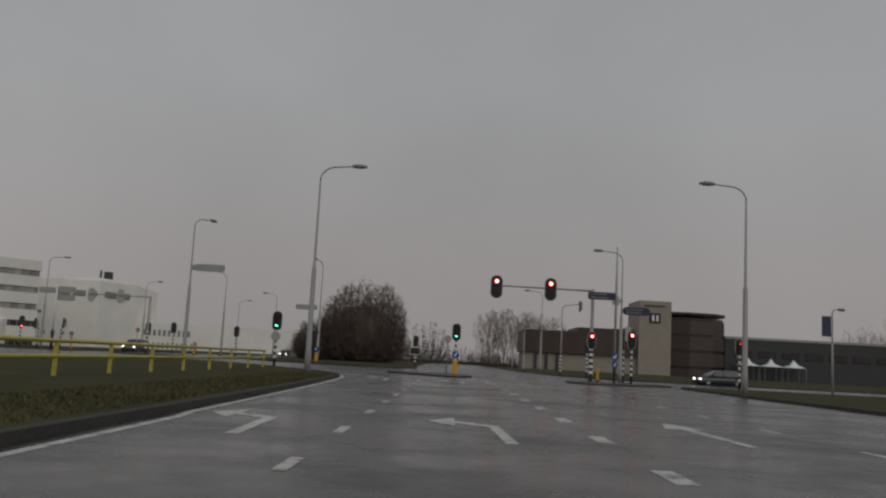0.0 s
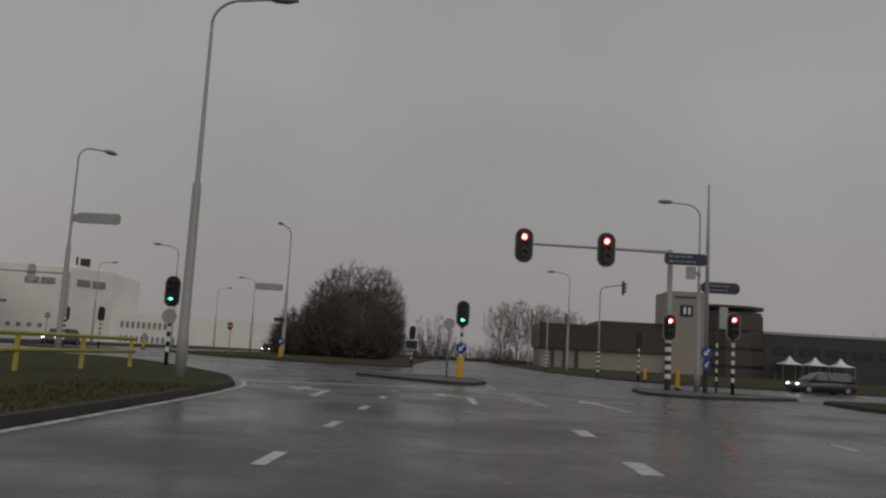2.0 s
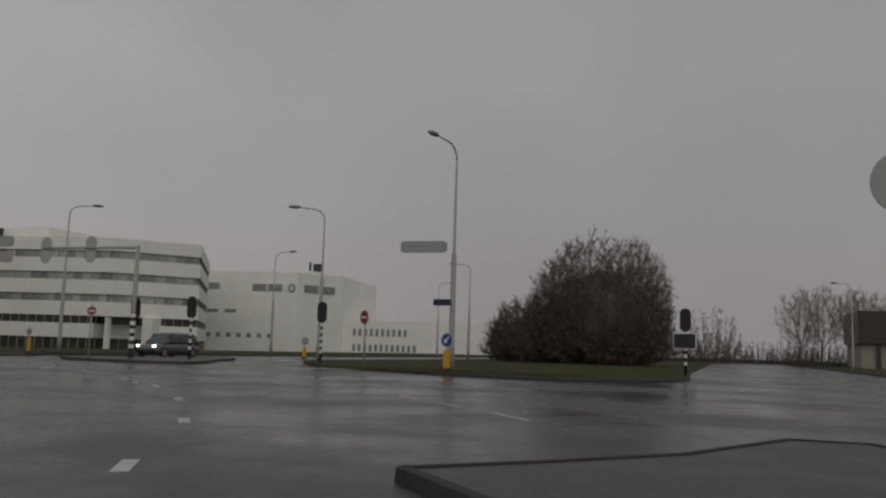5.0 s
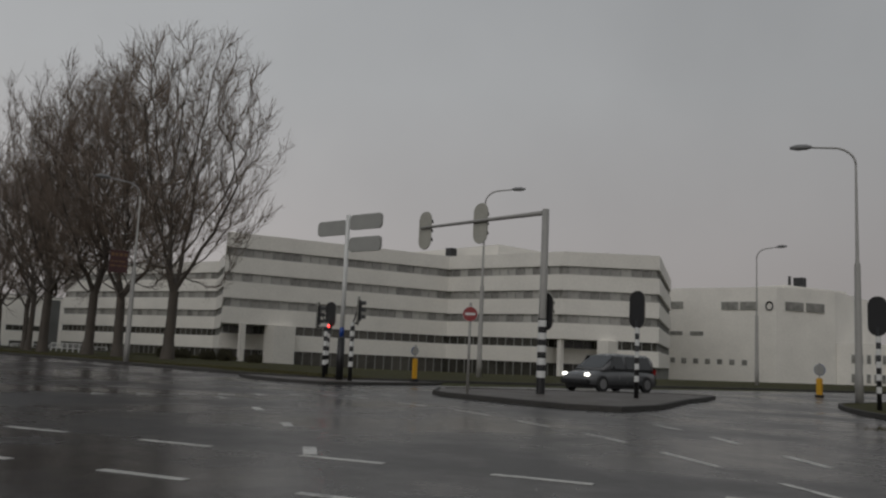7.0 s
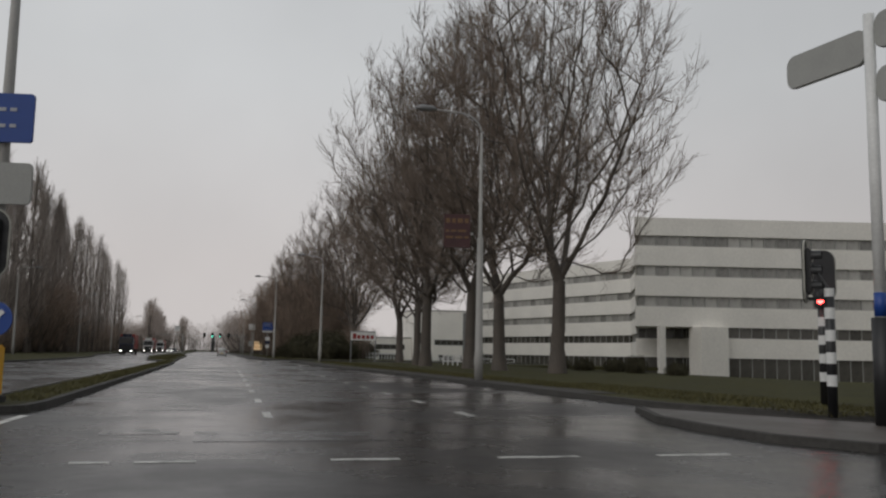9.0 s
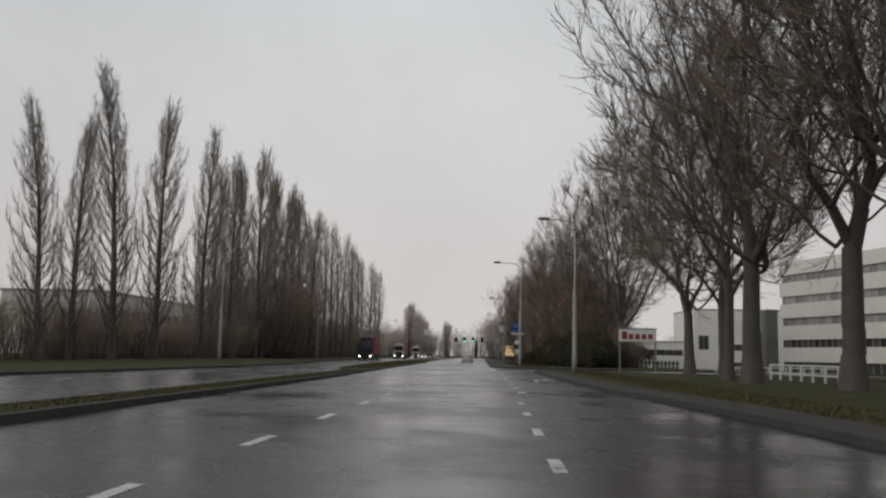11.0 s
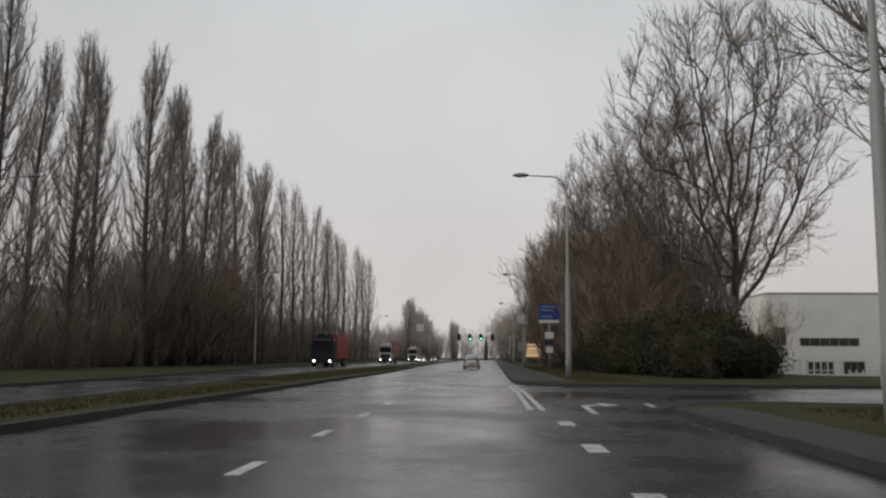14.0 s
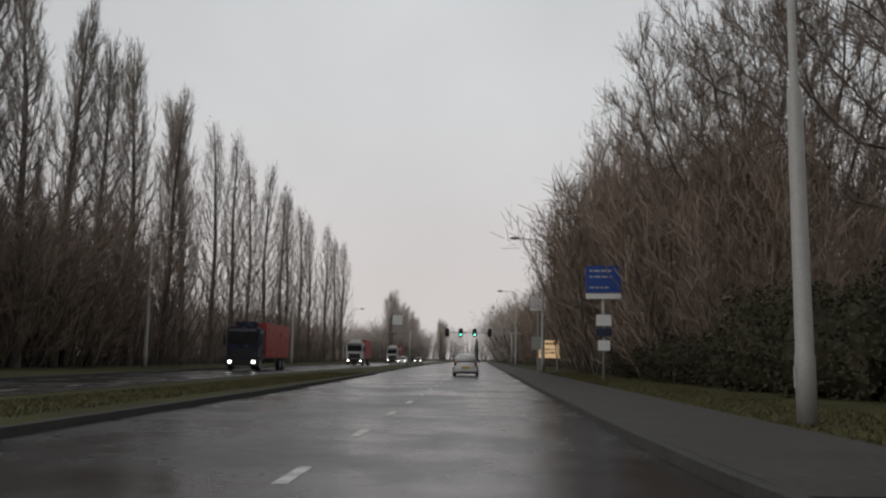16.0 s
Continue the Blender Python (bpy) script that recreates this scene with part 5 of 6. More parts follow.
for x, k in ((-119, 0.72), (-125, 0.75), (-132.5, 1.00), (-162, 0.90), (-172, 0.96), (-181.7, 1.16), (-186.5, 1.04), (-192, 1.11), (-199, 1.07), (-205, 1.02), (-213, 1.11), (-219, 1.02), (-227, 1.07), (-234, 1.05), (-242, 1.07), (-250, 1.02), (-258, 1.06), (-267, 1.02), (-276, 1.04), (-286, 1.02), (-296, 1.02), (-308, 1.02), (-320, 0.99)):
    plant(pops if x > -228 else [pop_far], x, 54.6 + rng_t.uniform(-0.6, 0.6), 0.1, k, rng_t.uniform(0, 360))
thick = [grown("thicket", thicket(s), pose(x, y, 0.05, 0, 0, r), "dense red-brown leafless thicket of upright stems", "bush", "roadside thickets", M["thicket"]) for s, x, y, r in ((31, -186.0, 50.0, 0), (32, -195.0, 49.5, 90), (33, -203.0, 50.0, 200))]
rough = [grown("thicket", thicket(s, stems=40, coarse=True), pose(x, y, 0.05, 0, 0, r), "dense red-brown leafless thicket of upright stems", "bush", "roadside thickets", M["thicket"]) for s, x, y, r in ((36, -110.0, 47.0, 0), (37, -118.0, 46.0, 90))]
for k in range(34):
    x = -107 - 6.6 * k
    size = 0.58 if x > -184 else 1.45 if x > -222 else 0.95
    plant(rough, x + 3, 48.5 + rng_t.uniform(-1.5, 1.5), 0.0, rng_t.uniform(0.9, 1.15) * size, rng_t.uniform(0, 360))
    plant(thick if k < 17 and k % 2 else rough, x, 52.0 + rng_t.uniform(-1.5, 1.5), 0.0, rng_t.uniform(0.8, 1.05) * size, rng_t.uniform(0, 360))
    if x > -184:
        plant(rough, x + 1.5, 50.5 + rng_t.uniform(-1.5, 1.5), 0.0, rng_t.uniform(0.5, 0.7), rng_t.uniform(0, 360))
for k in range(24):
    plant(rough, -198.0 - 5.5 * k, 98.0 + rng_t.uniform(-1.0, 2.0), 0.0, rng_t.uniform(1.1, 1.4), rng_t.uniform(0, 360), 1.1)
for k in range(12):
    plant(rough, -226.0 - 9.0 * k, 104.0 + rng_t.uniform(-1.5, 2.0), 0.0, rng_t.uniform(1.3, 1.6), rng_t.uniform(0, 360), 1.15)
for k in range(5):
    plant(rough, -160.0 - 5.0 * k, 104.5 + rng_t.uniform(-0.8, 0.8), 0.0, rng_t.uniform(0.5, 0.62), rng_t.uniform(0, 360))
# woods far down the western road, their twig colour paled to imitate haze
pale = [grown("thicket", thicket(s, stems=40, coarse=True), pose(x, y, 0.05, 0, 0, r), "far leafless wood beside the road, twigs paled for haze", "bush", "far thickets", M["haze_twig"]) for s, x, y, r in ((34, -352.0, 52.0, 0), (35, -361.0, 49.5, 90))]
tall = [grown("poplar_tree", poplar(24, 27.0, True), pose(-391.0, 59.3, 0.0, 0, 0, 30), "tall bare tree in the far stand, twigs paled for haze", "tree", "far stand", M["haze_twig"])]
tall[0].scale = (0.95, 0.95, 0.78)
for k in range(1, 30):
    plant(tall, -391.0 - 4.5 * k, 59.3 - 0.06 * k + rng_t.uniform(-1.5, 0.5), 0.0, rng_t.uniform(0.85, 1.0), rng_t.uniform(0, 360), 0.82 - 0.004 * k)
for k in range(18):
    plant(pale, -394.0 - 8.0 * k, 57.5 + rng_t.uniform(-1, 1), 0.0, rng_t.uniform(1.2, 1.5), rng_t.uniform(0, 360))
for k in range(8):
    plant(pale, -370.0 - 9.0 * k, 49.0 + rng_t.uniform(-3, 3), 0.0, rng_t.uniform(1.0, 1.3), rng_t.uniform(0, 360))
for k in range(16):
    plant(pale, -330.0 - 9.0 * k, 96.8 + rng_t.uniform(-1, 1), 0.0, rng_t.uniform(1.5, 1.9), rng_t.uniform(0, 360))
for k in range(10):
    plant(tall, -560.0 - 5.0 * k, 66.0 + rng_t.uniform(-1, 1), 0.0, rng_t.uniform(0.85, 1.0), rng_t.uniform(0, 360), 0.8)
# brown scrub behind the evergreen hedge
for x, y, k in ((-171.5, 99.5, 0.95), (-176.0, 102.0, 1.25), (-180.5, 97.5, 1.2), (-185.5, 102.5, 1.3), (-190.0, 97.3, 1.3), (-196.5, 97.2, 1.3)):
    plant(thick, x, y, 0.0, k, rng_t.uniform(0, 360), 1.1)
for k in range(8):
    plant(thick, -178.0 - 5.0 * k, 99.5 + rng_t.uniform(-0.6, 0.6), 0.0, rng_t.uniform(1.25, 1.4) * (0.7 if k == 0 else 0.85 if k == 1 else 1.0), rng_t.uniform(0, 360), 1.2)
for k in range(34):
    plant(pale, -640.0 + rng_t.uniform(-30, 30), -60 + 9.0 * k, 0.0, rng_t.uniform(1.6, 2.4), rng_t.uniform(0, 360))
# the bush clump on the northern island
t = grown("bush_clump", dome_bush(51, 7.6, 6.4, 12.2, 300), pose(-13.4, 142.5, 0.05), "large dense rounded brown leafless bush on the grass island", "bush", "", M["bush"])
part("inner_mass", opaque_core(51, 6.2, 10.2), M["bush"], t, smooth=True)
t = grown("bush_clump", dome_bush(52, 3.6, 3.4, 5.6, 90), pose(-20.6, 141.0, 0.05), "smaller dense brown leafless bush beside the large one", "bush", "", M["bush"])
part("inner_mass", opaque_core(52, 2.8, 4.4), M["bush"], t, smooth=True)
plant(airy, -10.2, 146.5, 0.0, 0.52, 40)
# trees along the northern road
for x, y, k in ((13, 245, 0.62), (17.5, 250, 0.66), (22, 240, 0.6), (26, 252, 0.64), (31, 250, 0.6)):
    plant(airy, x, y, 0.0, k, rng_t.uniform(0, 360))
clumps = [grown("bush_clump", dome_bush(54, 6.0, 5.5, 10.5, 36), pose(-4.0, 236, -0.1), "dense brown leafless bush beside the northern road", "bush", "northern bushes", M["bush"])]
for x, y, k, h in ((-9.5, 243, 0.7, 0.9), (12.5, 222, 0.5, 0.8), (16.5, 232, 0.6, 0.8), (13, 246, 0.6, 0.9), (21, 243, 0.55, 0.8), (27, 246, 0.6, 0.8), (1.5, 268, 0.6, 0.8), (6.5, 270, 0.65, 0.75), (11, 266, 0.6, 0.8), (-4, 272, 0.7, 0.9)):
    plant(clumps, x, y, -0.1, k, rng_t.uniform(0, 360), h)
for x, y, k in ((128, 262, 1.9), (140, 265, 2.1), (152, 262, 1.9)):
    plant(rough, x, y, -0.9, k, rng_t.uniform(0, 360))


# ---- buildings ----
def inset(outline, d):
    pts = outline + outline[:1]
    closed = offset_line([outline[-1]] + pts + [outline[1]], d)
    return closed[1:-2]


def banded_building(name, outline, z0, storeys, storey, sill, label, wall, glass, mullion=1.2, roof_extra=0.9, first_sill=0.9, paned=(), low=None, low_paned=()):
    """White horizontal bands with continuous window strips set back between them. outline counter-clockwise."""
    t = thing(name, pose(0, 0, 0), label, "building")
    upper = outline
    for k in range(storeys):
        z = z0 + storey * k
        outline = low if low and k < 2 else upper
        deep = inset(outline, 0.35)
        full = sill
        if k == 0:
            sill = first_sill
        wall_ob = part("wall_band", Shape().prism(outline, z - (0.6 if k == 0 else 0), z + sill), wall, t)
        # The lower two storeys take the glass darkened for the overhang's shade.
        strip = part("window", Shape().prism(deep, z + sill, z + storey), glass if k > 1 else M["glass_low"], t)
        s = Shape()
        ring = deep + deep[:1]
        for (xa, ya), (xb, yb) in zip(ring[:-1], ring[1:]):
            l = math.hypot(xb - xa, yb - ya)
            ux, uy = (xb - xa) / l, (yb - ya) / l
            n = max(1, int(l / mullion))
            for i in range(n):
                cx, cy = xa + ux * (i + 0.5) * l / n + uy * 0.05, ya + uy * (i + 0.5) * l / n - ux * 0.05
                s.box(cx - 0.05, cy - 0.06, z + sill, cx + 0.05, cy + 0.06, z + storey, math.degrees(math.atan2(uy, ux)), (cx, cy))
        part("window_frame", s, M["frame"], strip)["kind"] = "stuff"
        for e in low_paned if low and k < 2 else paned:
            (xa, ya), (xb, yb) = ring[e], ring[e + 1]
            l = math.hypot(xb - xa, yb - ya)
            n = max(1, int(l / mullion))
            ux, uy = (xb - xa) / l, (yb - ya) / l
            pane = mesh_of("window_pane", Shape().box(-l / n / 2 + 0.07, -0.02, 0.04, l / n / 2 - 0.07, 0.02, storey - sill - 0.04), M["pane"] if k > 1 else M["pane_low"])
            for i in range(n - 1):
                ob = new("window_pane", pane)
                ob.matrix_basis = pose(xa + ux * (i + 1) * l / n + uy * 0.03, ya + uy * (i + 1) * l / n - ux * 0.03, z + sill, 0, 0, math.degrees(math.atan2(uy, ux)))
                ob.parent = strip
        sill = full
    z = z0 + storey * storeys
    part("parapet", Shape().prism(upper, z, z + roof_extra), wall, t)
    return t


OFFICE = [(-222, 151), (-197, 134.5), (-155.5, 147.0), (-143, 141.6), (-117.8, 128.4), (-110.4, 162.0), (-91.0, 165.8), (-82.2, 176.0), (-100, 206), (-150, 215), (-230, 210)]
OFFICE_LOW = OFFICE[:4] + [(-124.9, 132.1), (-121.9, 136.2), (-116.4, 134.75), OFFICE[5], (-93.5, 165.3), (-94.3, 169.2), (-89.2, 174.0), (-86.2, 171.4)] + OFFICE[7:]  # set back under both corners
office = banded_building("office_building", OFFICE, -2.2, 5, 3.38, 2.2, "white five-storey office building with dark window bands", M["panel"], M["glass"], 1.35, 2.0, 1.0, (1, 2, 4, 5, 6), OFFICE_LOW, (1, 2, 3, 4, 5, 6, 8, 10))
part("roof_house", Shape().box(-124, 166, 16.5, -104, 178, 18.6), M["panel"], office, bevel=0.05)
part("chimney", Shape().box(-113.2, 163.6, 16.5, -111.9, 164.8, 18.3), M["darkwall"], office, "dark square chimney")
part("chimney", Shape().box(-108.6, 167, 16.5, -108.0, 167.8, 18.2), M["darkwall"], office, "dark square chimney")
part("entrance_pier", Shape().box(-117.2, 134.6, -2.0, -114.6, 138.0, 4.56), M["panel"], office, "white entrance pier", bevel=0.05)
part("stair_shaft", Shape().box(-200.2, 132.4, -2.6, -197.6, 134.3, 9.4), M["shaft"], office, "dark grey stair shaft at the wing's end", bevel=0.05)
part("column", Shape().box(-92.0, 166.0, -2.0, -91.3, 166.7, 4.56), M["panel"], office, "slim white column under the upper floors", bevel=0.03)
part("undercroft_wall", Shape().box(-87.9, 169.6, -2.0, -86.0, 171.9, 4.56), M["panel"], office, "white pier beside the open undercroft", bevel=0.05)
part("column", Shape().box(-117.0, 130.6, -2.0, -116.3, 131.3, 4.56), M["panel"], office, "slim white column under the upper floors", bevel=0.03)

t = thing("rear_building", pose(0, 0, 0), "pale grey-white works building with few windows", "building")
tower = part("wall", Shape().prism([(-122, 226), (-112, 216), (-87.5, 220), (-82.0, 231), (-86, 260), (-122, 260)], -2.0, 16.4), M["panel"], t)
part("upper_storey", Shape().prism([(-104, 236), (-92, 232), (-88, 250), (-104, 252)], 16.4, 18.0), M["panel"], t)
part("chimney", Shape().box(-97.2, 246.2, 16.0, -95.2, 247.8, 20.9), M["darkwall"], t, "dark chimney block")
part("chimney", Shape().tube([(-98.4, 247, 16), (-98.4, 247, 21.3)], 0.3, 8), M["darkwall"], t)
low = part("low_wall", Shape().prism([(-86, 233), (-82.0, 231.5), (-55, 239.6), (-30, 247), (-30, 275), (-86, 265)], -2.0, 7.0), M["panel"], t)


def window_row(parent, xa, ya, xb, yb, z0, z1, n, fill=0.7):
    l = math.hypot(xb - xa, yb - ya)
    ux, uy = (xb - xa) / l, (yb - ya) / l
    a = math.degrees(math.atan2(uy, ux))
    for i in range(n):
        w = l / n * fill
        cx, cy = xa + ux * (i + 0.5) * l / n + uy * 0.0, ya + uy * (i + 0.5) * l / n
        f = part("window_frame", Shape().box(cx - w / 2 - 0.08, cy - 0.10, z0 - 0.08, cx + w / 2 + 0.08, cy + 0.10, z1 + 0.08, a, (cx, cy)), M["frame"], parent)
        part("window", Shape().box(cx - w / 2, cy - 0.13, z0, cx + w / 2, cy + 0.13, z1, a, (cx, cy)), M["glass"], f)


window_row(tower, -111.0, 216.1, -104.5, 217.2, 12.6, 13.8, 2, 0.85)
window_row(tower, -97.5, 218.3, -90.6, 219.4, 12.4, 13.7, 2, 0.85)
window_row(tower, -86.8, 221.2, -82.8, 229.0, 12.4, 13.8, 2, 0.8)
window_row(tower, -108.0, 216.7, -100.0, 218.0, 7.6, 8.2, 2, 0.6)
window_row(tower, -110.0, 216.3, -92.0, 219.3, 2.4, 3.2, 8, 0.35)
window_row(low, -80.0, 232.1, -68.0, 235.7, 3.6, 5.0, 10, 0.4)
window_row(low, -80.0, 232.1, -66.0, 236.3, 0.2, 1.6, 12, 0.4)
part("emblem", Shape().tube([(-88.7 + 0.6 * math.cos(v), 219.65 + 0.1 * math.cos(v), 13.0 + 0.75 * math.sin(v)) for v in (radians(30 * k) for k in range(13))], 0.12, 6, False), M["darkwall"], tower, "dark round emblem drawn as a plain ring")

t = thing("brown_building", pose(0, 0, 0), "dark brown glazed office block with a beige stair tower", "building")
round_block = [(54.5, 214), (60, 212.5), (66, 213.5), (69.5, 216.5), (71, 221), (71, 245), (54.5, 245)]
for k in range(4):
    part("wall_band", Shape().prism(round_block, 0.0 + 3.9 * k - 1.2, 2.0 + 3.9 * k), M["brown"], t)
    part("window", Shape().prism(inset(round_block, 0.3), 2.0 + 3.9 * k, 3.9 * k + 2.7 + 0.0001), M["brownglass"], t)
part("parapet", Shape().prism(inset(round_block, -0.15), 15.2, 15.7), M["brown"], t)
tw = part("stair_tower", Shape().box(46.8, 209.5, -1.2, 54.6, 222, 17.8), M["beige"], t, "beige stone stair tower", bevel=0.1)
part("emblem", Shape().box(49.2, 209.3, 12.4, 52.0, 209.6, 14.9), M["black"], tw, "dark emblem drawn as a plain shape", bevel=0.2)
for dx in (49.9, 50.9):
    part("emblem_bar", Shape().box(dx, 209.2, 12.9, dx + 0.5, 209.4, 14.4), M["tent"], tw)
letter_bars(tw, pose(50.6, 209.4, 16.6), 5.0, ((0, 0.5),), M["brown"], depth=0.1, seed=8)
wing = part("wing_wall", Shape().prism([(20.2, 214), (47, 211), (47, 232), (20.2, 232)], -1.2, 4.2), M["beige"], t, "beige lower wall")
part("wing_upper", Shape().prism([(19.6, 213.2), (34, 211.6), (47, 210.4), (47, 232), (19.6, 232)], 4.2, 9.6), M["brown"], t, "dark bronze-glazed upper storey")
part("wing_roof", Shape().prism([(33, 214.6), (47, 213.2), (47, 232), (33, 232)], 9.6, 10.8), M["brown"], t)
for k in range(3):
    part("gate", Shape().box(22.4 + 2.6 * k, 213.2 - 0.28 * k, -1.0, 23.0 + 2.6 * k, 213.5, 4.0), M["darkwall"], wing)

t = thing("long_dark_building", pose(0, 0, 0), "long low dark-clad building", "building")
part("wall", Shape().box(71.5, 222, -1.2, 160, 250, 10.2), M["darkwall"], t)
part("roof_edge", Shape().box(71.4, 221.7, 10.2, 160.2, 250.2, 10.8), M["frame"], t)
for k in range(14):
    part("window", Shape().box(74 + 6 * k, 221.8, 5.6, 78.4 + 6 * k, 222.2, 7.4), M["brownglass"], t)

for k in range(3):
    t = thing("party_tent", pose(76.2 + 5.7 * k, 218.6, -0.9), "white pointed party tent", "tent", "party tents")
    apex = [(-2.3, -2.3), (2.3, -2.3), (2.3, 2.3), (-2.3, 2.3)]
    s = Shape().add([(x, y, 4.5) for x, y in apex] + [(x * 0.35, y * 0.35, 5.2) for x, y in apex] + [(0, 0, 6.5)], [(i, (i + 1) % 4, 4 + (i + 1) % 4, 4 + i) for i in range(4)] + [(4 + i, 4 + (i + 1) % 4, 8) for i in range(4)])
    part("roof", s, M["tent"], t)
    for x, y in apex:
        part("leg", Shape().tube([(x * 0.97, y * 0.97, 0), (x * 0.97, y * 0.97, 4.55)], 0.05, 6), M["steel"], t)

# white works building beyond the side road
t = thing("works_building", pose(0, 0, 0), "white rendered works building with few dark windows", "building")
main = part("wall", Shape().box(-284, 136.6, -3.0, -262, 158, 12.8), M["panel"], t)
part("parapet", Shape().box(-284.1, 136.5, 12.8, -261.9, 158.1, 13.1), M["frame"], t)
low = part("low_wall", Shape().box(-280, 124, -3.0, -265, 136.5, 5.2), M["panel"], t)
part("roof_edge", Shape().box(-280.1, 123.9, 5.2, -264.9, 136.5, 5.5), M["frame"], t)
for host, x, ya, yb, za, zb, n in ((main, -262, 142.3, 152.5, 3.6, 4.9, 6), (main, -262, 143.5, 147.8, -1.3, 0.75, 3), (main, -262, 149.7, 153.3, -1.3, 0.75, 3), (main, -262, 137.6, 139.8, 3.7, 6.8, 2), (low, -265, 126.5, 134.5, 2.2, 3.4, 4), (low, -265, 127.5, 133.5, -1.3, 0.7, 3)):
    fr = part("window_frame", Shape().box(x - 0.1, ya - 0.1, za - 0.1, x + 0.04, yb + 0.1, zb + 0.1), M["frame"], host)
    w = (yb - ya) / n
    for k in range(n):
        part("window", Shape().box(x - 0.05, ya + w * k + 0.05, za, x + 0.06, ya + w * (k + 1) - 0.05, zb), M["glass_low"], fr)



# low pale hall behind the southern belt of trees
t = thing("warehouse", pose(-226, 14, 0), "low pale grey hall with a railed roof behind the trees", "building")
hall = part("wall", Shape().box(-26, -9, -0.5, 24, 9, 10.6), M["panel_old"], t)
part("roof_edge", Shape().box(-26.15, -9.15, 10.6, 24.15, 9.15, 11.0), M["frame"], t)
for k in range(9):
    f = part("window_frame", Shape().box(-24 + 5.3 * k, 8.95, 6.2, -20.4 + 5.3 * k, 9.06, 8.0), M["frame"], hall)
    part("window", Shape().box(-23.9 + 5.3 * k, 9.0, 6.3, -20.5 + 5.3 * k, 9.1, 7.9), M["glass_low"], f)
for k in range(26):
    part("rail_post", Shape().box(-26 + 2 * k, 8.8, 11.0, -25.92 + 2 * k, 8.88, 12.1), M["lampgrey"], t)
part("rail", Shape().box(-26, 8.8, 12.0, 24, 8.88, 12.1), M["lampgrey"], t)

# low white posts and rails along the verge
for x0, y0, n, turn in ((-138.3, 108.8, 8, 90), (-108, 104.0, 7, 0)):
    z0 = ground_height(x0, y0) + 0.02
    t = thing("white_fence", pose(x0, y0, z0, 0, 0, turn), "low white two-rail fence at the car park", "fence", "white fences")
    for k in range(n + 1):
        part("post", Shape().box(1.6 * k - 0.05, -0.05, -0.3, 1.6 * k + 0.05, 0.05, 0.95), M["white"], t)
    for z in (0.4, 0.85):
        part("rail", Shape().box(0, -0.03, z, 1.6 * n, 0.03, z + 0.1), M["white"], t)
for x0, y0 in ((-170, 107.6), (-170, 114.2)):
    t = thing("picket_fence", pose(x0, y0, ground_height(x0, y0) + 0.02, 0, 0, 90), "pale upright-slat fence before the works", "fence", "picket fences")
    for k in range(13):
        part("slat", Shape().box(0.5 * k - 0.06, -0.03, -0.3, 0.5 * k + 0.06, 0.03, 1.25), M["white"], t)
    for z in (0.3, 0.95):
        part("rail", Shape().box(-0.06, 0.03, z, 6.06, 0.08, z + 0.08), M["white"], t)


# ---- evergreen shrubs under the trees ----
def evergreen(seed, radius, height):
    rng = np.random.RandomState(seed)
    n = int(2000 * radius)
    s = Shape()
    u = rng.normal(0, 1, (n, 3))
    u /= np.linalg.norm(u, axis=1)[:, None]
    lump = 1 + 0.22 * np.sin(u[:, 0] * 5 + seed) * np.cos(u[:, 1] * 6 - seed) + rng.uniform(-0.25, 0.06, n)
    p = u * lump[:, None] * np.array((radius, radius, height * 0.55))
    p[:, 2] = np.abs(p[:, 2] + height * 0.42)
    for q in p:
        a = rng.normal(0, 1, 3)
        a /= np.linalg.norm(a)
        b = np.cross(a, rng.normal(0, 1, 3))
        b /= np.linalg.norm(b)
        l = rng.uniform(0.06, 0.12)
        s.add([q - a * l, q + b * l * 0.5, q + a * l, q - b * l * 0.5], [(0, 1, 2, 3)])
    return s


shrubs = []
for k, (x, y, r, h) in enumerate(((-157.2, 99.6, 2.2, 2.9), (-160.3, 97.2, 2.6, 3.4), (-164.8, 96.6, 2.4, 3.8))):
    t = thing("evergreen_shrub", pose(x, y, 0.05), "dark green evergreen shrub under the trees", "bush", "evergreen shrubs")
    part("stem", Shape().tube([(0, 0, 0), (0.1, 0, h * 0.4), (0.0, 0.1, h * 0.75)], [0.07, 0.05, 0.02], 6), M["bark"], t)
    part("foliage", evergreen(41 + k, r, h), M["leaf"], t)
    part("inner_mass", opaque_core(41 + k, r, h), M["leaf"], t)
    shrubs.append(t)
for x, y, k in ((-169.2, 96.6, 1.0), (-173.6, 96.6, 0.9), (-178.2, 96.2, 0.9), (-182.6, 96.4, 0.85), (-187.5, 96.0, 0.9), (-192.5, 96.3, 0.85), (-198.0, 96.0, 0.85), (-161.8, 103.6, 0.95), (-163.6, 101.0, 1.1), (-168.4, 100.6, 1.1)):
    plant(shrubs, x, y, 0.05, k, rng_t.uniform(0, 360), 0.84)
for k in range(14):
    plant(thick, -173.0 - 4.6 * k, 98.2 + rng_t.uniform(-0.6, 1.0), 0.0, rng_t.uniform(0.55, 0.75), rng_t.uniform(0, 360), 0.9)
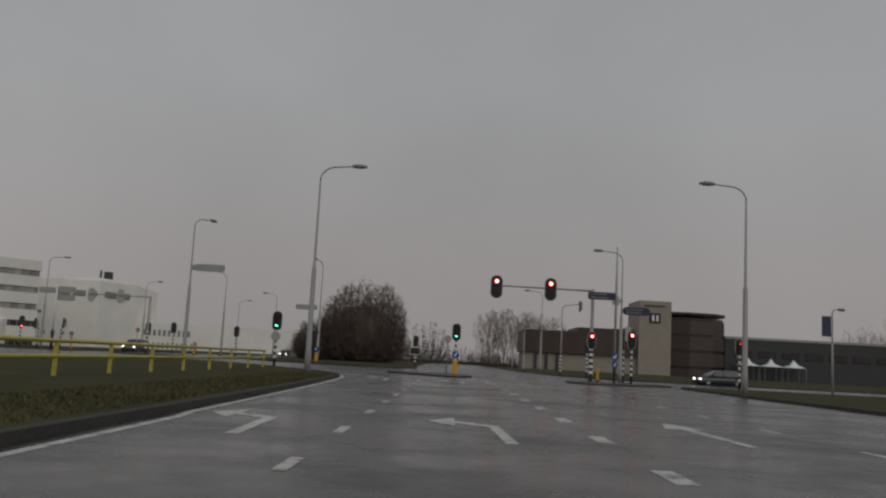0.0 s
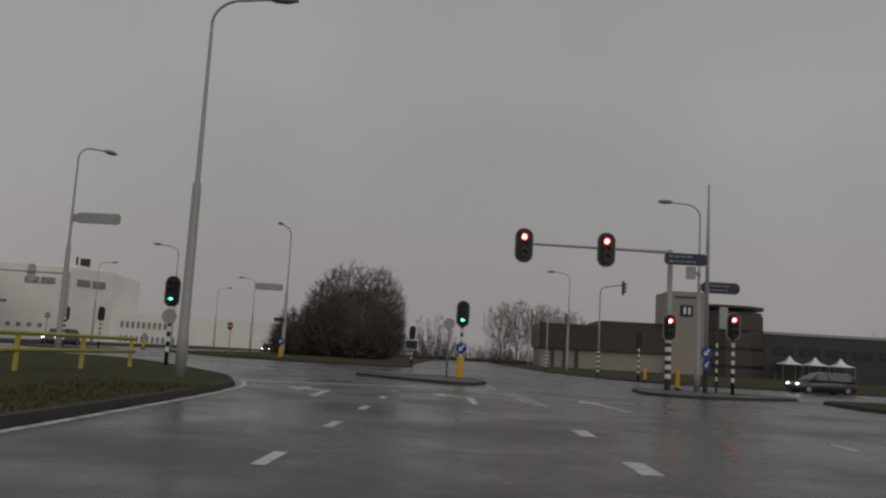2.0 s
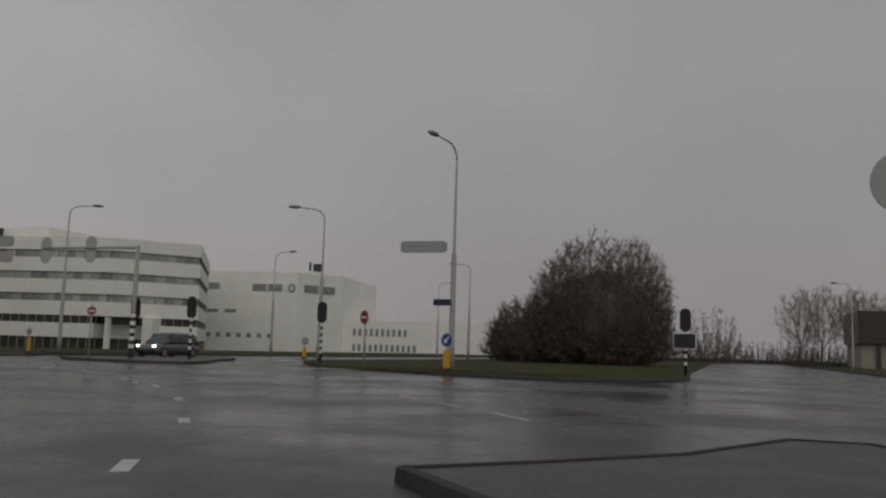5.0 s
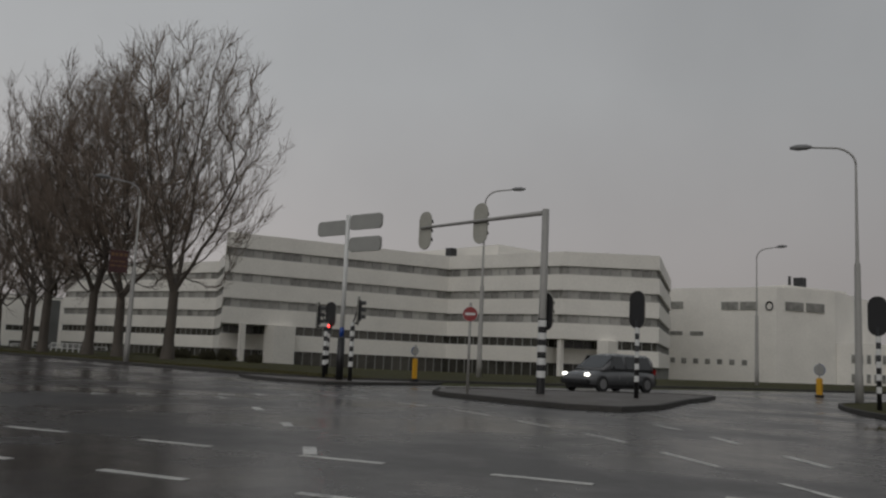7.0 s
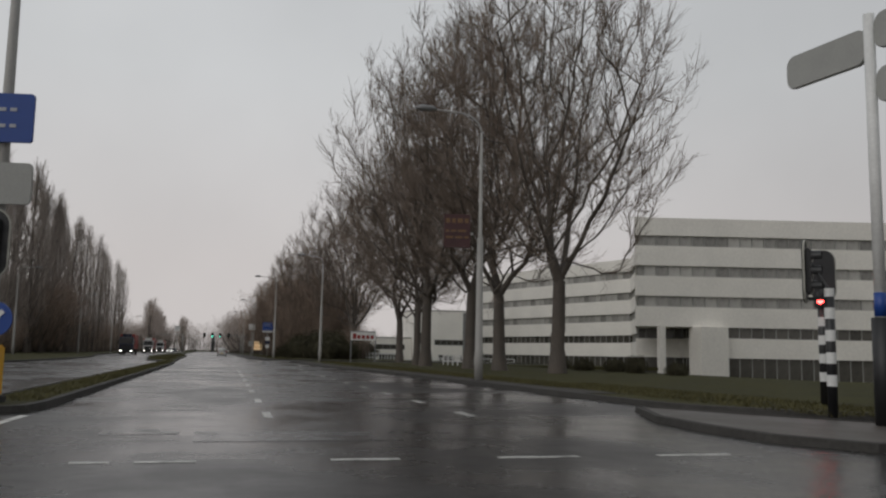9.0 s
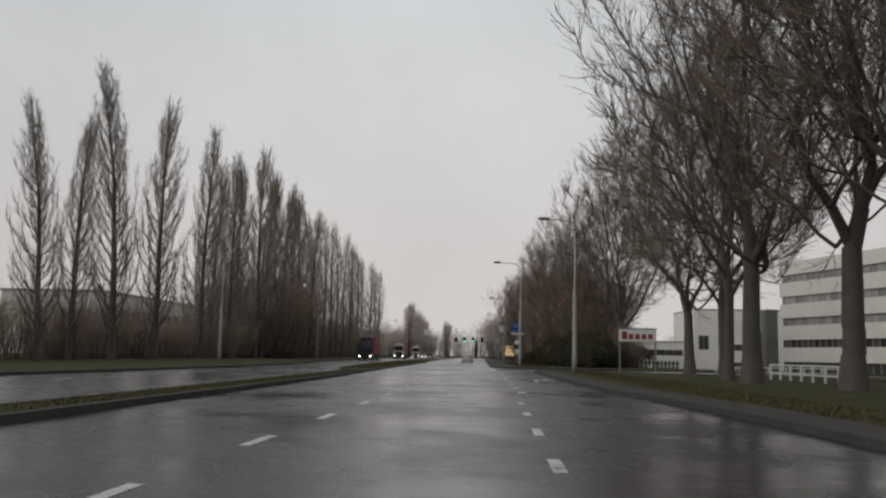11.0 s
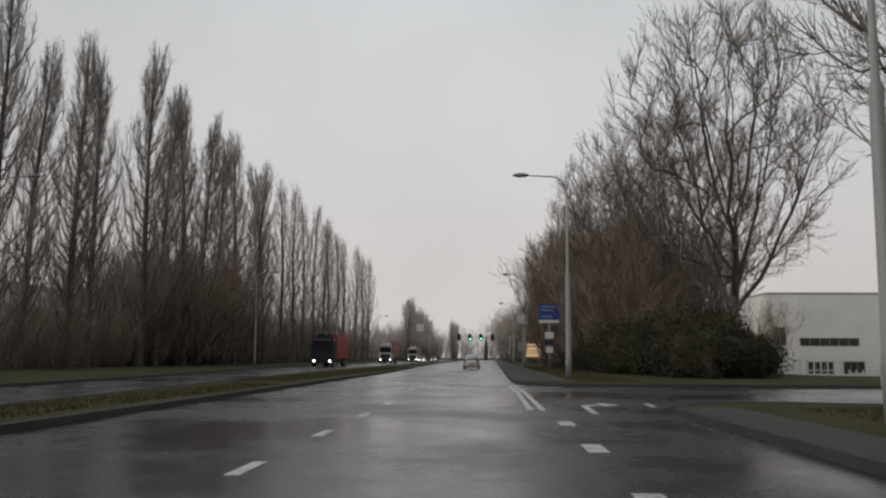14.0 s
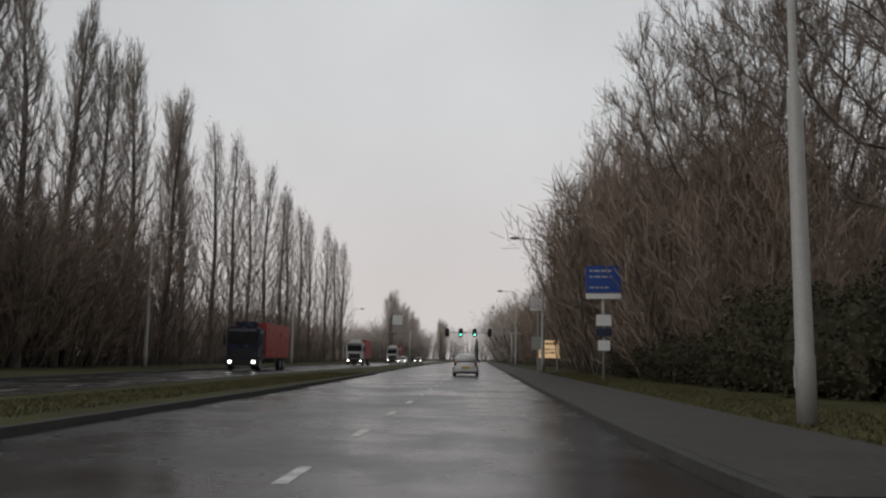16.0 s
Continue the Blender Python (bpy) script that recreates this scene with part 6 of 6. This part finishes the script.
for x, y, k in ((-150.2, 98.8, 0.95), (-152.6, 99.4, 1.1), (-155.5, 98.6, 1.1), (-151.0, 101.2, 0.9), (-160.0, 98.6, 1.1), (-157.5, 99.4, 1.05), (-162, 101.5, 1.1), (-168.5, 103.8, 1.0), (-175, 106.5, 1.05), (-182, 109.5, 1.0), (-88, 109, 0.3), (-84, 109.5, 0.3), (-80, 109, 0.32), (-75, 109, 0.3), (-92, 109, 0.3)):
    plant(shrubs, x, y, 0.0, k, rng_t.uniform(0, 360))


# ---- grass blades on the verges beside the carriageway ----
def grass(boxes, count, seed):
    rng = np.random.RandomState(seed)
    v, f = [], []
    for x0, x1, y0, y1, z in boxes:
        n = int(count * abs((x1 - x0) * (y1 - y0)))
        px, py = rng.uniform(x0, x1, n), rng.uniform(y0, y1, n)
        a, h, lean = rng.uniform(0, 2 * math.pi, n), rng.uniform(0.03, 0.10, n), rng.uniform(-0.09, 0.09, (n, 2))
        for i in range(n):
            o = len(v)
            dx, dy = 0.014 * math.cos(a[i]), 0.014 * math.sin(a[i])
            v += [(px[i] - dx, py[i] - dy, z), (px[i] + dx, py[i] + dy, z), (px[i] + lean[i, 0], py[i] + lean[i, 1], z + h[i])]
            f.append((o, o + 1, o + 2))
    me = bpy.data.meshes.new("grass")
    me.from_pydata(v, [], f)
    me.materials.append(M["blade"])
    return tagged(new("grass", me), "short uneven wet grass on the verges", "grass", kind="stuff")


grass([(-7.5, -4.9, -2, 42, 0.12), (-107, -47.5, 79.5, 80.4, 0.12), (-135, -116, 77.6, 79.6, 0.12), (-190, -138, 76.4, 79.0, 0.12), (-200, -140.5, 91.0, 94.0, 0.12), (-121, -55, 93.6, 95.8, 0.12), (-20, -7, 90.5, 94.5, 0.12), (-60, -43.5, 94.0, 97.0, 0.12)], 150, 71)


# ---- signs along the western road ----
t = thing("company_sign", pose(-119.8, 98.5, 0.1, 0, 0, 83), "white company sign with red letter blocks on grey posts", "sign")
for dx in (-1.25, 1.25):
    part("post", Shape().box(dx - 0.06, -0.06, 0, dx + 0.06, 0.06, 3.2), M["lampgrey"], t)
board = part("board", Shape().box(-1.3, -0.1, 2.25, 1.3, 0.1, 3.12), M["white"], t, bevel=0.02)
part("board_frame", Shape().box(-1.34, -0.12, 3.12, 1.34, 0.12, 3.2), M["lampgrey"], board)
for k in range(5):
    part("letter_block", Shape().slab(rounded(0.38 if k == 0 else 0.32, 0.56 if k == 0 else 0.38, 0.1), pose(-0.9 + 0.45 * k, -0.115, 2.68 - (0 if k == 0 else 0.08)), 0.02), M["brandred"], board)

t = thing("banner_sign", pose(-62.4, 93.0, 0.1, 0, 0, 80), "dark maroon advertising board with gold lettering on a lamp mast", "sign")
b = part("board", Shape().box(-1.15, -0.16, 5.1, -0.12, -0.08, 6.4), M["darksign"], t)
letter_bars(b, pose(-0.63, -0.17, 6.1), 0.9, ((0.05, 0.22), (-0.35, 0.1), (-0.6, 0.1)), M["gold"], seed=4)
part("bracket", Shape().box(-0.2, -0.14, 5.6, 0.0, -0.1, 5.7), M["steel"], t)

t = thing("blue_sign", pose(-178.6, 92.3, 0.1, 0, 0, 86), "blue parking sign board above small white signs on a post", "road sign")
part("post", Shape().tube([(0, 0, 0), (0, 0, 5.6)], 0.09, 10), M["steel"], t, smooth=True)
panel_sign(t, pose(0, -0.12, 5.05), 1.75, 1.35, M["blue"], M["signback"], tip=0.06, rows=((0.42, 0.12), (0.12, 0.1), (-0.42, 0.1)), seed=21)
panel_sign(t, pose(0, -0.12, 4.2), 1.75, 0.26, M["white"], M["signback"], tip=0.04)
panel_sign(t, pose(0, -0.12, 3.0), 0.75, 0.55, M["white"], M["signback"], tip=0.04)
panel_sign(t, pose(0, -0.12, 2.4), 0.8, 0.4, M["darkblue"], M["signback"], tip=0.04)
panel_sign(t, pose(0, -0.12, 1.75), 0.6, 0.5, M["white"], M["signback"], tip=0.04)

t = thing("billboard", pose(-222.5, 92.9, 0.1, 0, 0, 86), "pale orange lit billboard on two posts", "billboard")
for dx in (-0.85, 0.85):
    part("post", Shape().box(dx - 0.05, -0.05, 0, dx + 0.05, 0.05, 1.3), M["steel"], t)
b = part("board", Shape().box(-1.12, -0.12, 1.2, 1.12, 0.12, 2.95), M["orange"], t, bevel=0.03)
part("board_frame", Shape().box(-1.18, -0.1, 2.95, 1.18, 0.1, 3.02), M["lampgrey"], b)
letter_bars(b, pose(0, -0.14, 2.2), 1.7, ((0.42, 0.25), (-0.15, 0.12), (-0.5, 0.12)), M["gold"], seed=11)
t = thing("bus_stop_post", pose(-209, 91.0, 0.1, 0, 0, 86), "bus stop post with a white board", "sign")
part("post", Shape().tube([(0, 0, 0), (0, 0, 6.4)], 0.08, 8), M["steel"], t)
panel_sign(t, pose(0, -0.1, 5.75), 1.3, 1.2, M["white"], M["signback"], tip=0.05)
panel_sign(t, pose(0, -0.1, 2.4), 1.1, 1.1, M["signback"], M["signback"], tip=0.05)

# far gantries over the western road
far = thing("signal_gantry", pose(-255, 90.4, 0.1, 0, 0, 90), "far signal gantry over the western lanes", "traffic light", "signal gantries")
part("mast", Shape().tube([(0, 0, 0), (0, 0, 4.7)], 0.12, 10), M["steel"], far, smooth=True)
part("arm", Shape().tube([(1.3, 0, 4.55), (-3.2, 0, 4.6), (-9.2, 0, 4.65)], [0.1, 0.09, 0.05], 8), M["steel"], far)
for hx in (3.05, 5.1, 7.0, 8.9):
    signal_head(far, pose(-hx, -0.15, 4.6), "go" if 4 < hx < 8 else "none", board=(0.62, 1.2))
far = thing("signal_gantry", pose(-255, 76.4, 0.1, 0, 0, 90), "far signal gantry over the opposite lanes", "traffic light", "signal gantries")
part("mast", Shape().tube([(0, 0, 0), (0, 0, 4.7)], 0.12, 10), M["steel"], far, smooth=True)
part("arm", Shape().tube([(0.3, 0, 4.55), (-5.5, 0, 4.6)], [0.09, 0.06], 8), M["steel"], far)
t = thing("board_post", pose(-249, 75.2, 0.1, 0, 0, 90), "white square board on a tall post in the median", "road sign")
part("post", Shape().tube([(0, 0, 0), (0, 0, 6.6)], 0.07, 8), M["steel"], t)
panel_sign(t, pose(0, -0.1, 6.0), 1.25, 1.25, M["white"], M["signback"], tip=0.05)
t = thing("church_spire", pose(-560, 84.0, -1), "distant dark church spire over the road", "building")
part("tower", Shape().box(-1.0, -1.0, 0, 1.0, 1.0, 6), M["darkwall"], t)
part("spire", Shape().tube([(0, 0, 6), (0, 0, 12.5)], [1.25, 0.15], 8), M["darkwall"], t)


# ---- vehicles ----
def wheel(t, x, y, r=0.29, w=0.19):
    tyre = part("wheel", Shape().tube([(x - w / 2, y, r), (x - w * 0.4, y, r), (x + w * 0.4, y, r), (x + w / 2, y, r)], [r * 0.88, r, r, r * 0.88], 20), M["tyre"], t, smooth=False)
    sx = 1 if x > 0 else -1
    part("rim", Shape().tube([(x + sx * w * 0.3, y, r), (x + sx * (w / 2 + 0.01), y, r)], [r * 0.64, r * 0.58], 16), M["rim"], tyre)


def loft(sections, n=8):
    """Joins rounded cross-sections along y: each (y, half width at the sill, half width at the top, z0, z1)."""
    s = Shape()
    rings = []
    for y, wb, wt, z0, z1 in sections:
        ring = []
        for k in range(n + 1):
            a = math.pi * k / n
            e = 0.35
            cx = math.copysign(abs(math.cos(a)) ** e, math.cos(a)) if abs(math.cos(a)) > 1e-6 else 0.0
            cz = abs(math.sin(a)) ** e if abs(math.sin(a)) > 1e-6 else 0.0
            ring.append(((wb + (wt - wb) * cz) * cx, y, z0 + (z1 - z0) * cz))
        rings.append(ring)
    m = n + 1
    verts = [p for r in rings for p in r]
    faces = [(i * m + k, i * m + k + 1, (i + 1) * m + k + 1, (i + 1) * m + k) for i in range(len(rings) - 1) for k in range(n)]
    faces += [tuple(range(m)), tuple((len(rings) - 1) * m + k for k in range(m - 1, -1, -1))]
    faces += [(i * m + n, i * m, (i + 1) * m, (i + 1) * m + n) for i in range(len(rings) - 1)]
    return s.add(verts, faces)


def car(m, paint, label, length=3.55, width=1.64, height=1.46, hatch=True, lights=False, plate=True, suv=False):
    """A small car whose nose points to +y of its pose."""
    t = thing("car", m, label, "car", "cars")
    L, w, h = length / 2, width / 2, height
    belt = h * 0.60
    z0 = 0.22 if not suv else 0.32
    body = part("body", loft([(-L, w * 0.84, w * 0.80, z0 + 0.12, belt * 0.93), (-L + 0.12, w * 0.95, w * 0.9, z0, belt), (-L * 0.5, w, w * 0.95, z0, belt + 0.01), (0, w, w * 0.96, z0, belt), (L * 0.42, w, w * 0.95, z0, belt - 0.02), (L * 0.62, w * 0.98, w * 0.9, z0, belt - 0.08), (L - 0.18, w * 0.93, w * 0.82, z0, belt - 0.2), (L, w * 0.78, w * 0.7, z0 + 0.1, belt - 0.32)], 12), paint, t, smooth=True)
    tail = -L + (0.16 if hatch else 0.75)
    part("cabin", loft([(tail - 0.02, w * 0.86, w * 0.74, belt - 0.05, h * 0.90), (tail + 0.22, w * 0.90, w * 0.74, belt - 0.05, h * 0.99), (-0.1, w * 0.92, w * 0.76, belt - 0.05, h), (L * 0.18, w * 0.92, w * 0.74, belt - 0.05, h * 0.97), (L * 0.60, w * 0.88, w * 0.80, belt - 0.1, belt + 0.02)], 12), paint, t, smooth=True)
    zb, zt = belt + 0.03, h * 0.93
    s = Shape().add([(-w * 0.74, tail - 0.035, zb), (w * 0.74, tail - 0.035, zb), (w * 0.66, tail + 0.05, zt - 0.02), (-w * 0.66, tail + 0.05, zt - 0.02), (-w * 0.74, tail + 0.03, zb), (w * 0.74, tail + 0.03, zb), (w * 0.66, tail + 0.12, zt - 0.02), (-w * 0.66, tail + 0.12, zt - 0.02)], [(0, 1, 2, 3), (7, 6, 5, 4), (0, 4, 5, 1), (1, 5, 6, 2), (2, 6, 7, 3), (3, 7, 4, 0)])
    part("rear_window", s, M["carglass"], t)
    f0, f1 = L * 0.58, L * 0.20
    s = Shape().add([(-w * 0.76, f0 + 0.02, zb + 0.02), (w * 0.76, f0 + 0.02, zb + 0.02), (w * 0.66, f1 + 0.05, zt + 0.02), (-w * 0.66, f1 + 0.05, zt + 0.02), (-w * 0.76, f0 - 0.08, zb), (w * 0.76, f0 - 0.08, zb), (w * 0.66, f1 - 0.05, zt), (-w * 0.66, f1 - 0.05, zt)], [(3, 2, 1, 0), (4, 5, 6, 7), (1, 5, 4, 0), (2, 6, 5, 1), (3, 7, 6, 2), (0, 4, 7, 3)])
    part("windscreen", s, M["carglass"], t)
    for sx in (-1, 1):
        for ya, yb in ((tail + 0.25, -0.15), (-0.05, L * 0.36)):
            wa, wb = sx * w * 0.925, sx * w * 0.775
            s = Shape().add([(wa, ya, zb), (wa, yb + (0.15 if yb > 0 else 0), zb), (wb, yb - (0.15 if yb > 0 else 0), zt), (wb, ya + 0.1, zt), (wa * 0.95, ya, zb), (wa * 0.95, yb, zb), (wb * 0.95, yb - 0.1, zt), (wb * 0.95, ya + 0.1, zt)], [(0, 1, 2, 3), (7, 6, 5, 4), (0, 4, 5, 1), (2, 6, 7, 3), (1, 5, 6, 2), (3, 7, 4, 0)])
            part("side_window", s, M["carglass"], t)
        part("mirror", Shape().box(sx * w - 0.06 if sx < 0 else sx * w - 0.04, L * 0.36, belt, sx * w + (0.04 if sx < 0 else 0.06) + sx * 0.06, L * 0.36 + 0.1, belt + 0.13), M["black"], t, bevel=0.02)
        part("tail_light", Shape().box(sx * w * 0.80 - 0.07, -L - 0.02, belt - 0.22, sx * w * 0.80 + 0.07, -L + 0.16, belt + 0.04), M["taillight"], t, bevel=0.02)
        part("headlight", Shape().box(sx * w * 0.68 - 0.1, L - 0.16, belt - 0.32, sx * w * 0.68 + 0.1, L + 0.005, belt - 0.2), M["headlight"] if lights else M["rim"], t, bevel=0.03)
    part("rear_bumper", Shape().box(-w * 0.92, -L - 0.06, z0 + 0.06, w * 0.92, -L + 0.2, z0 + 0.26), paint if not suv else M["black"], t, bevel=0.05)
    part("front_bumper", Shape().box(-w * 0.86, L - 0.2, z0 + 0.02, w * 0.86, L + 0.05, z0 + 0.22), paint if not suv else M["black"], t, bevel=0.05)
    part("underside", Shape().box(-w * 0.85, -L + 0.25, 0.16, w * 0.85, L - 0.3, z0 + 0.06), M["black"], t)
    if plate:
        part("number_plate", Shape().box(-0.26, -L - 0.075, z0 + 0.28, 0.26, -L - 0.02, z0 + 0.40), M["plate"], t, "yellow number plate")
    r = 0.29 if not suv else 0.36
    for sx in (-1, 1):
        for y in (-L * 0.66, L * 0.66):
            wheel(t, sx * (w - 0.08), y, r)
    return t


def truck(m, cab_paint, box_paint, label, box_len=8.0, box_h=3.7, lights=True):
    """A lorry whose nose points to +y of its pose."""
    t = thing("lorry", m, label, "lorry", "lorries")
    part("cab", Shape().box(-1.22, 0.0, 0.75, 1.22, 2.0, 3.35), cab_paint, t, bevel=0.16)
    part("windscreen", Shape().box(-1.08, 1.93, 1.95, 1.08, 2.03, 2.95), M["carglass"], t, bevel=0.04)
    part("grille", Shape().box(-0.85, 1.95, 1.0, 0.85, 2.04, 1.7), M["black"], t, bevel=0.02)
    part("bumper", Shape().box(-1.23, 1.6, 0.4, 1.23, 2.08, 0.95), M["black"], t, bevel=0.05)
    part("visor_strip", Shape().box(-1.05, 1.97, 2.98, 1.05, 2.06, 3.16), M["cargrey"], t, bevel=0.02)
    part("roof_deflector", Shape().box(-1.0, 0.1, 3.3, 1.0, 1.3, 3.75), cab_paint, t, bevel=0.2)
    for sx in (-1, 1):
        part("headlight", Shape().box(sx * 0.9 - 0.12, 2.05, 0.6, sx * 0.9 + 0.12, 2.12, 0.78), M["headlight"] if lights else M["rim"], t, bevel=0.02)
        part("side_window", Shape().box(sx * 1.23 - 0.02, 0.7, 1.95, sx * 1.23 + 0.02, 1.7, 2.85), M["carglass"], t)
        part("mirror", Shape().box(sx * 1.42 - 0.08, 1.75, 1.9, sx * 1.42 + 0.08, 1.9, 2.6), M["black"], t, bevel=0.03)
    part("chassis", Shape().box(-0.5, -box_len - 0.2, 0.55, 0.5, 0.4, 0.95), M["black"], t)
    part("cargo_box", Shape().box(-1.27, -box_len - 0.3, 1.0, 1.27, -0.15, box_h), box_paint, t, bevel=0.05)
    for y in (1.1, -box_len + 1.2, -box_len + 2.5):
        for sx in (-1, 1):
            wheel(t, sx * 1.05, y, 0.48, 0.32)
    return t


car(pose(-193.0, 85.2, 0.0, 0, 0, 90), M["carwhite"], "small silver-white hatchback driving ahead on wet asphalt")
car(pose(-36.6, 104.5, 0.0, 0, 0, 178), M["cargrey"], "grey crossover car with lit headlights on wet asphalt", 4.6, 1.84, 1.68, True, True, True, True)
car(pose(26.0, 82.5, 0.0, 0, 0, 100), M["cardark"], "dark grey estate car with lit headlights", 4.4, 1.76, 1.46, True, True)
truck(pose(-202.0, 68.2, 0.0, 0, 0, -90), M["cabblue"], M["carred"], "red box lorry with a dark cab and lit headlights")
truck(pose(-262, 68.0, 0.0, 0, 0, -90), M["carwhite"], M["carred"], "lorry with a white cab and lit headlights", 7.0)
truck(pose(-318, 67.8, 0.0, 0, 0, -90), M["carwhite"], M["carred"], "lorry with a white cab and lit headlights", 7.0)
car(pose(-300, 71.4, 0.0, 0, 0, -90), M["carwhite"], "pale car with lit headlights", 4.2, 1.72, 1.46, True, True)
car(pose(-340, 71.4, 0.0, 0, 0, -90), M["cardark"], "dark car with lit headlights", 4.2, 1.72, 1.46, True, True)
car(pose(-30.5, 170, 0.0, 0, 0, 180), M["cardark"], "dark car with lit headlights", 4.2, 1.72, 1.46, True, True)
